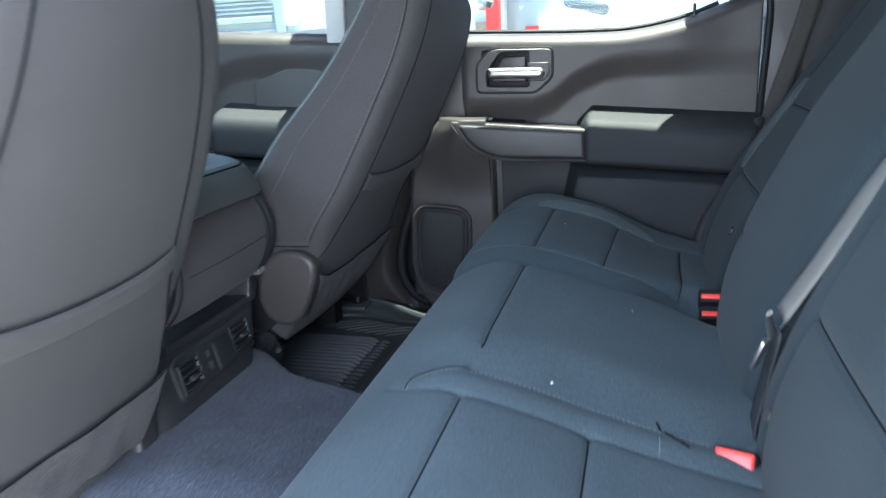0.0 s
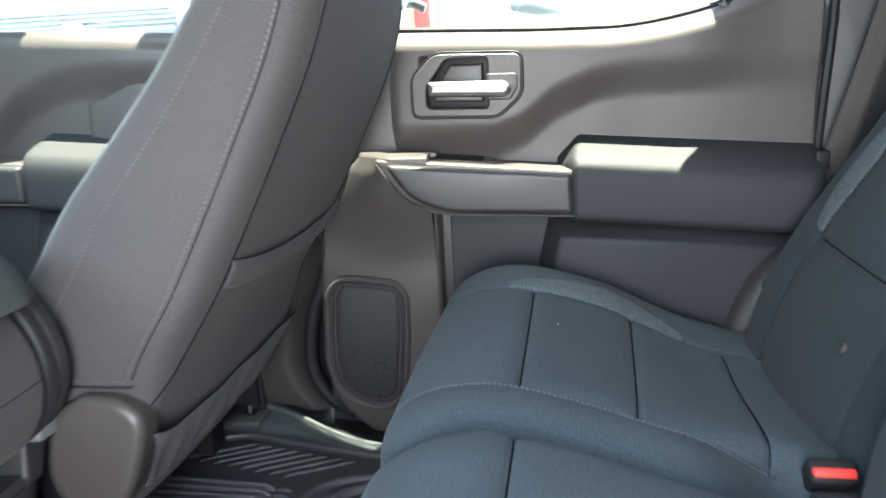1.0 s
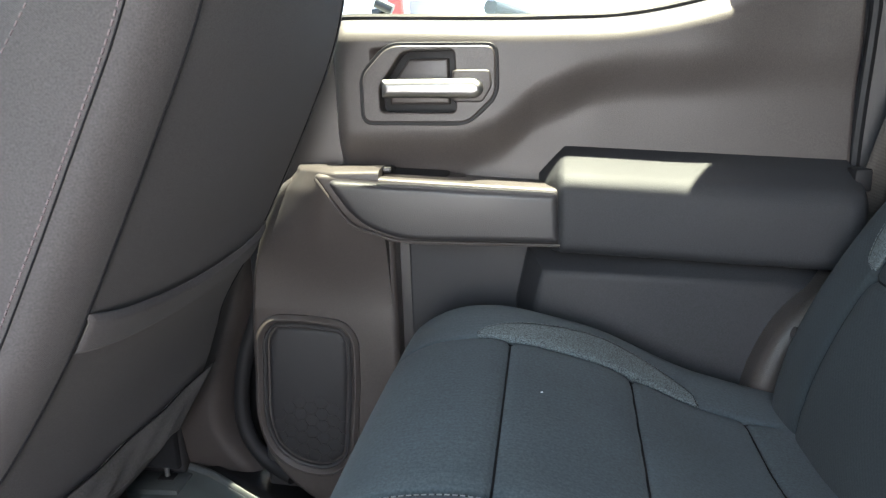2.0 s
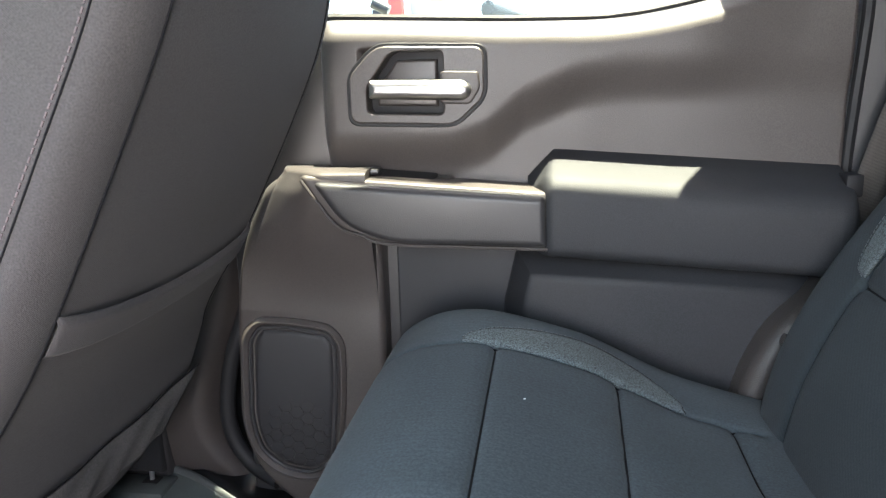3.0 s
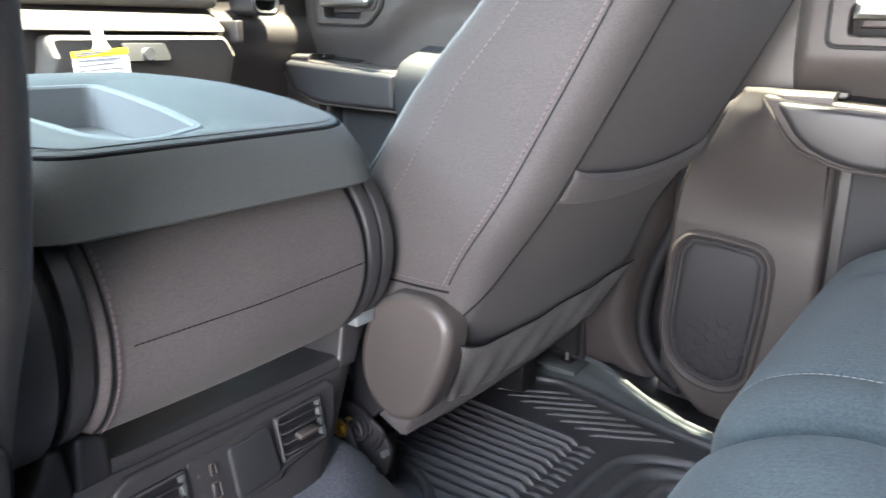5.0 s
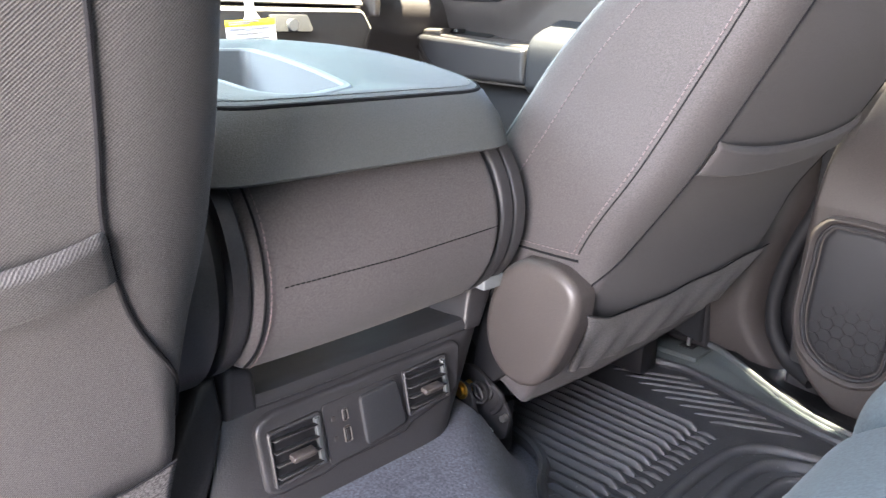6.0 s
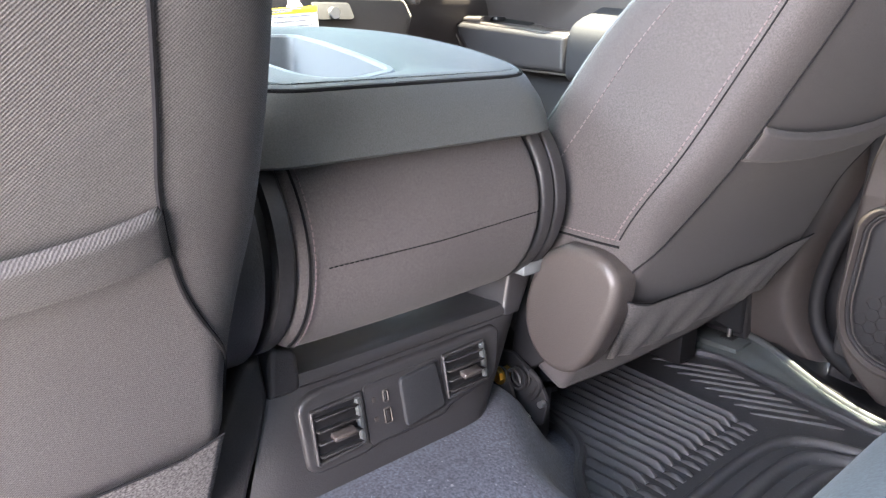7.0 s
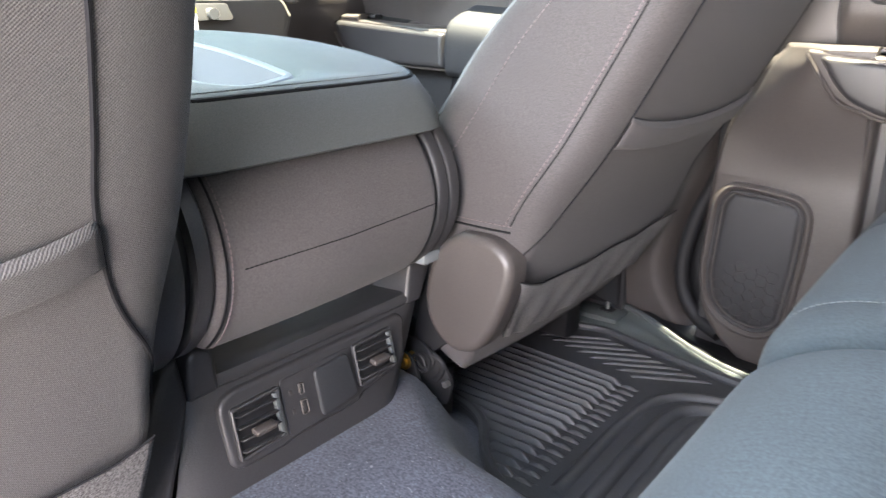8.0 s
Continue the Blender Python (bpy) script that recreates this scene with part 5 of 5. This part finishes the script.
wid = 0.046 * np.clip(np.sin(np.pi * tt), 0, 1) ** 0.5 * (1 - 0.3 * tt)
knit = np.array([[pb.at(d, 0.565 + w * q, 0.0022) for q in np.linspace(0, 1, 10)] for d, w in zip(arcd, wid)])
grid("bolster_insert", knit, KNIT, bf, "heather grey knit insert", back=(0.003, 0, 0))
pb.sewn(bf, [(d, 0.565 + w + 0.004) for d, w in zip(arcd, wid)])

# seat base below the cushions
base = tagged(part("seat_base", box(-0.25, 0.50, -0.73, 0.73, 0.005, 0.20, 0.02), PLASTIC_DARK, None), "dark plastic box below the rear seat", "seat base", kind="structure")

# belt, tongue and buckles
belt = thing("seat_belt", (0.2, -0.25, 0.4), "grey webbing seat belt hanging over the backrest", "seat belt")
bl = [(0.425, -0.245, 0.895), (0.372, -0.242, 0.790), (0.300, -0.238, 0.665), (0.240, -0.235, 0.568), (0.208, -0.235, 0.510), (0.182, -0.235, 0.462), (0.152, -0.235, 0.408)]
bl = smooth_line(bl, 6)
rows = [[tuple(np.array(p) + np.array((-0.001 * k, w, -0.004 * abs(w) / 0.02))) for w, k in ((-0.028, 0), (-0.014, 1), (0, 1.5), (0.014, 1), (0.028, 0))] for p in bl]
grid("webbing", rows, WEBBING, belt, back=(0.0014, 0, 0.0008))
tg = Vector(bl[-1])
part("tongue", tube(smooth_line([(0.136, -0.262, 0.414), (0.139, -0.250, 0.396), (0.146, -0.236, 0.374), (0.156, -0.222, 0.378), (0.163, -0.214, 0.388)], 5), 0.0055, n=10, flat=0.5), STEEL, belt, "metal belt tongue")
part("tongue_blade", turned(slab(rounded([(-0.011, -0.040), (-0.011, 0.0), (0.011, 0.0), (0.011, -0.040)], 0.004, 3), 0.0, 0.0028, 0.001), pose(0.139, -0.252, 0.378, 20, 0, 60)), STEEL, belt)
lower = smooth_line([tg + Vector((-0.002, -0.002, -0.02)), (0.140, -0.238, 0.330), (0.128, -0.245, 0.265), (0.13, -0.25, 0.20)], 6)
grid("lower_webbing", [[tuple(np.array(p) + np.array((0, w, 0))) for w in (-0.021, -0.01, 0, 0.01, 0.021)] for p in lower], PLASTIC_DARK, belt, "dark lower belt strap", back=(0.0014, 0, 0))


def buckle(name, m, label, button, wide=False):
    b = thing(name, m.translation, label, "buckle", group="belt buckles")
    part("body", turned(box(-0.014, 0.014, -0.024, 0.024, -0.075, 0.0, 0.005, 3), m), BLACK, b)
    part("button", turned(box(-0.0105 if wide else -0.0085, 0.0105 if wide else 0.0015, -0.021, 0.021, -0.004, 0.003, 0.003, 3), m), RED, b, button)
    part("slot", turned(box(-0.0145, -0.0115, -0.014, 0.014, -0.002, 0.0015, 0.001, 1), m), BLACK, b)
    return b


buckle("belt_buckle", pose(0.122, 0.222, 0.272, 0, -40, 90), "black belt buckle with a red button between cushions", "red release button")
buckle("belt_buckle", pose(0.122, 0.193, 0.250, 0, -40, 90), "second black belt buckle with a red button", "red release button")
buckle("belt_buckle", pose(0.101, -0.318, 0.261, 0, -50, 72), "tilted belt buckle with a bright red button", "bright red release button", True)

# far belt on the quarter trim
fb = thing("seat_belt", (0.35, 0.74, 0.6), "dark brown webbing seat belt on the rear pillar", "seat belt")
fl = smooth_line([(0.40, 0.775, 1.02), (0.365, 0.765, 0.86), (0.325, 0.755, 0.70), (0.285, 0.752, 0.56), (0.262, 0.755, 0.46)], 6)
grid("webbing", [[tuple(np.array(p) + np.array((w, -0.1 * w, w * 0.3))) for w in (-0.022, -0.01, 0, 0.01, 0.022)] for p in fl], WEBBING_DARK, fb, back=(0, 0.0014, 0))
part("guide", box(0.24, 0.262, 0.742, 0.775, 0.50, 0.53, 0.004), BLACK, fb)
# moulded trim beside the far cushion
st = thing("side_trim", (0.16, 0.76, 0.2), "black moulded side trim beside the rear seat", "trim", kind="structure")
part("cover", slab(rounded([(0.10, 0.02), (0.115, 0.25), (0.16, 0.345), (0.235, 0.40), (0.262, 0.40), (0.262, 0.02)], [0.01, 0.06, 0.05, 0.02, 0.01, 0.01], 6), 0.700, 0.80, 0.022, steps=5), PLASTIC, st)

# lint on the cushion
for x, y, r in ((-0.105, -0.275, 0.0013), (-0.02, 0.02, 0.0009), (-0.16, 0.44, 0.0008)):
    pad = padn if y < 0.25 else padf
    c = Vector(pad.at(dx_of(x), y, 0.0006))
    fl = thing("lint_fleck", c, "tiny white lint fleck lying on the cushion", "lint", group="lint on the seats")
    part("fibre", tube([c + Vector((-r, -r * 0.5, 0)), c + Vector((0, 0, r * 0.5)), c + Vector((r * 1.3, r, 0))], r * 0.5, n=6), PAPER, fl)

# ---- dashboard ----
db = thing("dashboard", (-1.5, 0.2, 0.5), "dark grey dashboard with a glove box", "dashboard")
prof = [(-1.95, 0.84), (-1.70, 0.86), (-1.53, 0.845), (-1.475, 0.81), (-1.465, 0.76), (-1.475, 0.70), (-1.470, 0.660), (-1.450, 0.645), (-1.430, 0.620), (-1.432, 0.58), (-1.452, 0.53), (-1.475, 0.46), (-1.52, 0.36), (-1.95, 0.34)]
prof = [q for q in smooth_line([(a, b, 0) for a, b in prof], 4)]
grid("dash_body", [[(a, y, b) for a, b, _ in prof] for y in np.linspace(-0.80, 0.80, 30)], PLASTIC, db, wrap=True, sharp=50)
ledge = part("ledge", slab(rounded([(0.08, 0.617), (0.08, 0.648), (0.518, 0.650), (0.530, 0.640), (0.530, 0.617)], 0.008, 4), -1.398, -1.44, 0.006, to=lambda a, b, c: (c - 1.1 * (b - 0.617), a, b), steps=4), DASH, db)
TILTED = lambda a, b, c: (c - 0.75 * max(b - 0.576, 0.0) - 0.40 * max(0.576 - b, 0.0), a, b)  # noqa: E731
glove = part("glove_box", slab(rounded([(0.185, 0.42), (0.185, 0.577), (0.185, 0.611), (0.526, 0.613), (0.526, 0.577), (0.526, 0.42)], [0.016, 0.002, 0.016, 0.016, 0.002, 0.016], 5), -1.372, -1.46, 0.008, to=TILTED, steps=4), DASH, db, "grey glove box lid")
part("latch", slab(rounded([(0.304, 0.568), (0.304, 0.599), (0.386, 0.599), (0.386, 0.568)], 0.006, 4), -1.369, -1.40, 0.002, to=TILTED), BLACK, glove)
part("lock", tube([(-1.383, 0.344, 0.581), (-1.368, 0.344, 0.581)], 0.010, n=18), STEEL, glove)
part("upper_panel", slab(rounded([(0.06, 0.656), (0.06, 0.80), (0.545, 0.80), (0.545, 0.662)], 0.012, 5), -1.440, -1.49, 0.012, to=YZ, steps=4), DASH, db)
vo = rounded([(0.585, 0.65), (0.585, 0.76), (0.655, 0.77), (0.655, 0.65)], 0.025, 6)
dv = part("dash_vent", frame_ring(vo, inset(vo, 0.010), -1.388, -1.46, 0.005, to=YZ), PLASTIC_DARK, db)
part("duct", slab(inset(vo, 0.008), -1.41, -1.46, 0.001, to=YZ), BLACK, dv)
for zz in (0.68, 0.70, 0.72, 0.74):
    part("slat", box(-1.41, -1.392, 0.594, 0.646, zz - 0.0015, zz + 0.0015, 0.001, 1), PLASTIC_DARK, dv)
part("end_trim", slab(rounded([(0.541, 0.598), (0.541, 0.640), (0.557, 0.640), (0.555, 0.598)], 0.005, 3), -1.385, -1.44, 0.003, to=YZ), PLASTIC, db)
tag = thing("hang_tag", (-1.30, 0.21, 0.56), "white and yellow card tag hanging at the glove box", "tag")
part("card", slab(rounded([(0.183, 0.535), (0.179, 0.586), (0.269, 0.592), (0.273, 0.541)], 0.002, 3), -1.312, -1.3128, 0.0002, to=YZ), PAPER, tag)
part("neck", slab(rounded([(0.209, 0.580), (0.217, 0.600), (0.213, 0.628), (0.231, 0.629), (0.233, 0.604), (0.249, 0.584)], 0.006, 4), -1.3122, -1.3130, 0.0002, to=YZ), PAPER, tag)
part("band", slab([(0.179, 0.577), (0.1788, 0.5868), (0.2692, 0.5928), (0.2696, 0.583)], -1.3112, -1.3118, 0.0001, to=YZ), YELLOW, tag, "yellow header band")
for i, (a, b) in enumerate(((0.187, 0.257), (0.187, 0.249), (0.187, 0.261), (0.187, 0.255))):
    z = 0.572 - 0.0075 * i
    part("print_line", slab([(a, z), (a, z + 0.0022), (b, z + 0.0069), (b, z + 0.0047)], -1.3112, -1.3118, 0.0001, to=YZ), INK, tag)
for a, b, z in ((0.185, 0.239, 0.5825), (0.185, 0.222, 0.579)):
    part("print_line", slab([(a, z), (a, z + 0.0022), (b, z + 0.006), (b, z + 0.0038)], -1.3106, -1.3111, 0.0001, to=YZ), INK, tag)


# ---- outside ----
ground = tagged(part("ground", box(-400, 400, -400, 400, -0.86, -0.80, 0), ASPHALT, None), "pale concrete lot reaching to the horizon", "ground", kind="structure")

# white van beside the truck
van = thing("van", (1.5, 3.6, -0.8), "white van parked beside the truck", "car", group="parked vehicles")
vo = rounded([(-0.50, -0.45), (-0.47, 0.45), (-0.36, 0.72), (-0.16, 0.98), (0.25, 1.42), (4.2, 1.45), (4.3, -0.45)], [0.1, 0.15, 0.15, 0.1, 0.15, 0.2, 0.1], 6)
vb = part("body", slab(vo, 2.78, 4.6, 0.06, steps=5), PAINT_WHITE, van)
# glare on the glass is painted as opaque white
part("side_window", slab(rounded([(0.15, 0.86), (0.38, 1.28), (1.15, 1.28), (1.15, 0.86)], 0.05, 5), 2.772, 2.80, 0.004), PAINT_WHITE, vb, "side window whitened by painted-in glare")
part("door_gap", tube([(1.22, 2.779, -0.3), (1.22, 2.779, 1.35)], 0.006), PLASTIC_DARK, vb)
for i, w in enumerate((0.030, 0.022)):
    part("sticker", turned(box(-w, w, -0.002, 0.002, -0.007, 0.007, 0.001, 1), pose(-0.09, 2.777, 0.995 + 0.028 * i, 0, -48, 0)), SIGN_RED if i else INK, vb)
for x in (0.35, 3.4):
    wh = part("wheel", tube([(x, 2.80, -0.46), (x, 3.05, -0.46)], 0.34, n=28), RUBBER, van)
    part("hub", tube([(x, 2.79, -0.46), (x, 2.82, -0.46)], 0.2, n=20), STEEL, wh)
mr = part("mirror", turned(box(-0.17, 0.15, -0.06, 0.06, -0.075, 0.10, 0.05, 5), pose(-0.50, 2.52, 1.00, 0, 4, 8)), TAN, van, "tan painted door mirror")
part("mirror_arm", tube([(-0.35, 2.55, 0.90), (-0.20, 2.80, 0.86)], 0.03, n=10), PLASTIC_DARK, mr)
part("mirror_lamp", tube([(-0.70, 2.5, 0.90), (-0.76, 2.5, 0.93)], 0.02, n=10), PLASTIC_DARK, mr)

# frame and wheels that carry the cab
tf = thing("truck_frame", (-0.4, 0.0, -0.8), "black steel truck frame with four wheels below the cab", "truck frame")
for s in (-1, 1):
    part("rail", box(-2.7, 2.4, s * 0.42 - 0.05, s * 0.42 + 0.05, -0.28, -0.12, 0.01), BLACK, tf)
    part("cab_mount", box(-1.6, 0.55, s * 0.55 - 0.22, s * 0.55 + 0.22, -0.13, -0.045, 0.02), BLACK, tf)
    for x in (-2.2, 1.7):
        wh = part("wheel", tube([(x, s * 0.70, -0.43), (x, s * 0.96, -0.43)], 0.37, n=30), RUBBER, tf)
        part("hub", tube([(x, s * 0.90, -0.43), (x, s * 0.965, -0.43)], 0.21, n=22), STEEL, wh)
for x in (-2.2, 1.7):
    part("axle", tube([(x, -0.75, -0.40), (x, 0.75, -0.40)], 0.05, n=12), BLACK, tf)
    part("spring_block", box(x - 0.1, x + 0.1, -0.47, 0.47, -0.42, -0.20, 0.01), BLACK, tf)

# grey pickup, nose on, beyond the front window
pk = thing("pickup", (-3.67, 4.6, -0.8), "grey pickup truck parked with its grille in view", "car", group="parked vehicles")
part("body", slab(rounded([(-4.70, -0.40), (-4.70, 1.16), (-4.50, 1.34), (-2.84, 1.34), (-2.66, 1.16), (-2.64, -0.40)], 0.12, 5), 4.62, 9.4, 0.08, steps=4), PAINT_GREY_HAZED, pk)
part("cab", slab(rounded([(-4.55, 1.30), (-4.30, 1.90), (-3.04, 1.90), (-2.79, 1.30)], 0.12, 5), 6.0, 8.4, 0.1, steps=4), DARKGLASS, pk, "dark glazed cab")
gr = part("grille", frame_ring(rounded([(-4.56, 0.70), (-4.56, 1.22), (-2.78, 1.22), (-2.78, 0.70)], 0.08, 4), rounded([(-4.48, 0.76), (-4.48, 1.155), (-2.87, 1.155), (-2.87, 0.76)], 0.06, 4), 4.58, 4.66, 0.015), PAINT_GREY_HAZED, pk)
# pale backing instead of dark plastic, haze painted into the grille
part("grille_backing", slab([(-4.5, 0.74), (-4.5, 1.17), (-2.85, 1.17), (-2.85, 0.74)], 4.612, 4.64, 0.002), PAINT_BODY, gr)
for z in (0.80, 0.86, 0.92, 1.065, 1.10, 1.135):
    part("grille_bar", box(-4.48, -2.87, 4.585, 4.625, z - 0.008, z + 0.008, 0.003, 1), PAINT_GREY_HAZED, gr)
for x0, x1 in ((-4.48, -3.87), (-3.47, -2.88)):
    part("centre_bar", box(x0, x1, 4.565, 4.64, 0.985, 1.035, 0.012, 3), PAINT_GREY_HAZED, gr)
EM = [(-3.86, 0.995), (-3.84, 1.045), (-3.735, 1.045), (-3.735, 1.085), (-3.595, 1.085), (-3.595, 1.045), (-3.49, 1.045), (-3.51, 0.995), (-3.595, 0.995), (-3.595, 0.955), (-3.735, 0.955), (-3.735, 0.995)]
part("emblem", slab(EM, 4.555, 4.60, 0.004), PAINT_WHITE, gr, "pale cross-shaped emblem")
part("emblem_face", slab(inset(EM, 0.014), 4.551, 4.56, 0.002), PAINT_GREY_HAZED, gr)
for x in (-4.60, -2.74):
    part("headlamp", box(x - 0.05, x + 0.05, 4.59, 4.66, 0.95, 1.18, 0.02), SIGN_WHITE, pk)
for x in (-4.52, -2.82):
    part("wheel", tube([(x - 0.13, 5.4, -0.41), (x + 0.13, 5.4, -0.41)], 0.39, n=24), RUBBER, pk)

# shop front with a red post
shop = thing("shop", (-3.0, 16.0, -0.8), "pale shop front with a red post and white boards", "building")
part("wall", box(-9.0, 3.0, 16.0, 20.0, -0.8, 4.5, 0.02), SIGN_WHITE, shop)
part("roof", box(-9.3, 3.3, 15.6, 20.2, 4.5, 4.8, 0.02), PLASTIC_DARK, shop)
part("post", box(-3.30, -3.02, 15.2, 15.5, -0.8, 2.6, 0.02), SIGN_RED, shop, "red painted post")
part("board", box(-2.95, -1.6, 15.85, 15.98, 0.6, 2.2, 0.02), PAINT_GREY_HAZED, shop)
part("notice", box(-2.55, -2.25, 15.80, 15.84, 0.9, 1.1, 0.01), SIGN_RED, shop)
rng = random.Random(4)
for i in range(16):
    x, z = -5.4 + rng.random() * 2.0, 0.7 + rng.random() * 1.4
    part("shelf_goods", box(x, x + 0.12 + 0.2 * rng.random(), 15.7, 15.97, z, z + 0.15 + 0.4 * rng.random(), 0.01), (TAN, PLASTIC_DARK, SIGN_WHITE)[i % 3], shop)
for w in range(4):
    wd = part("window", box(-8.6 + 0.75 * w, -8.0 + 0.75 * w, 15.94, 15.99, 0.3, 2.2, 0.01), DARKGLASS, shop)
    part("window_frame", box(-8.66 + 0.75 * w, -7.94 + 0.75 * w, 15.90, 15.95, 2.2, 2.3, 0.01), SIGN_WHITE, wd)

# small tree beyond the pickup
tree_1 = thing("tree", (-10.6, 13.0, -0.8), "small leafy green tree at the edge of the lot", "tree")
bt = bmesh.new()
for i in range(6):
    a = i * 1.05
    tube([(-10.6, 13.0, 0.9), (-10.6 + 0.4 * math.cos(a), 13 + 0.4 * math.sin(a), 1.9), (-10.6 + 0.9 * math.cos(a), 13 + 0.9 * math.sin(a), 3.0)], 0.035, bt, 6)
for r0, r1, z0, z1 in ((0.13, 0.10, -0.8, 0.2), (0.10, 0.075, 0.18, 1.2)):
    bmesh.ops.create_cone(bt, cap_ends=True, segments=12, radius1=r0, radius2=r1, depth=z1 - z0, matrix=Matrix.Translation((-10.6, 13.0, (z0 + z1) / 2)))
part("trunk", bt, BARK, tree_1)
V, F = [], []
for i in range(2600):
    a, e, r = rng.random() * 2 * math.pi, rng.random() * math.pi - math.pi / 2, 0.25 + 0.95 * rng.random() ** 0.5
    c = Vector((-10.6 + 1.3 * r * math.cos(a) * math.cos(e), 13 + 1.1 * r * math.sin(a) * math.cos(e), 2.65 + 1.05 * r * math.sin(e) + 0.15 * math.sin(5 * a)))
    u = Vector((rng.random() - 0.5, rng.random() - 0.5, rng.random() - 0.5)).normalized()
    v = u.orthogonal().normalized()
    k = len(V)
    V += [tuple(c), tuple(c + 0.06 * u + 0.025 * v), tuple(c + 0.13 * u), tuple(c + 0.06 * u - 0.025 * v)]
    F.append((k, k + 1, k + 2, k + 3))
lm = bpy.data.meshes.new("leaves")
lm.from_pydata(V, [], F)
finish("crown", lm, LEAF, tree_1, sharp=0)
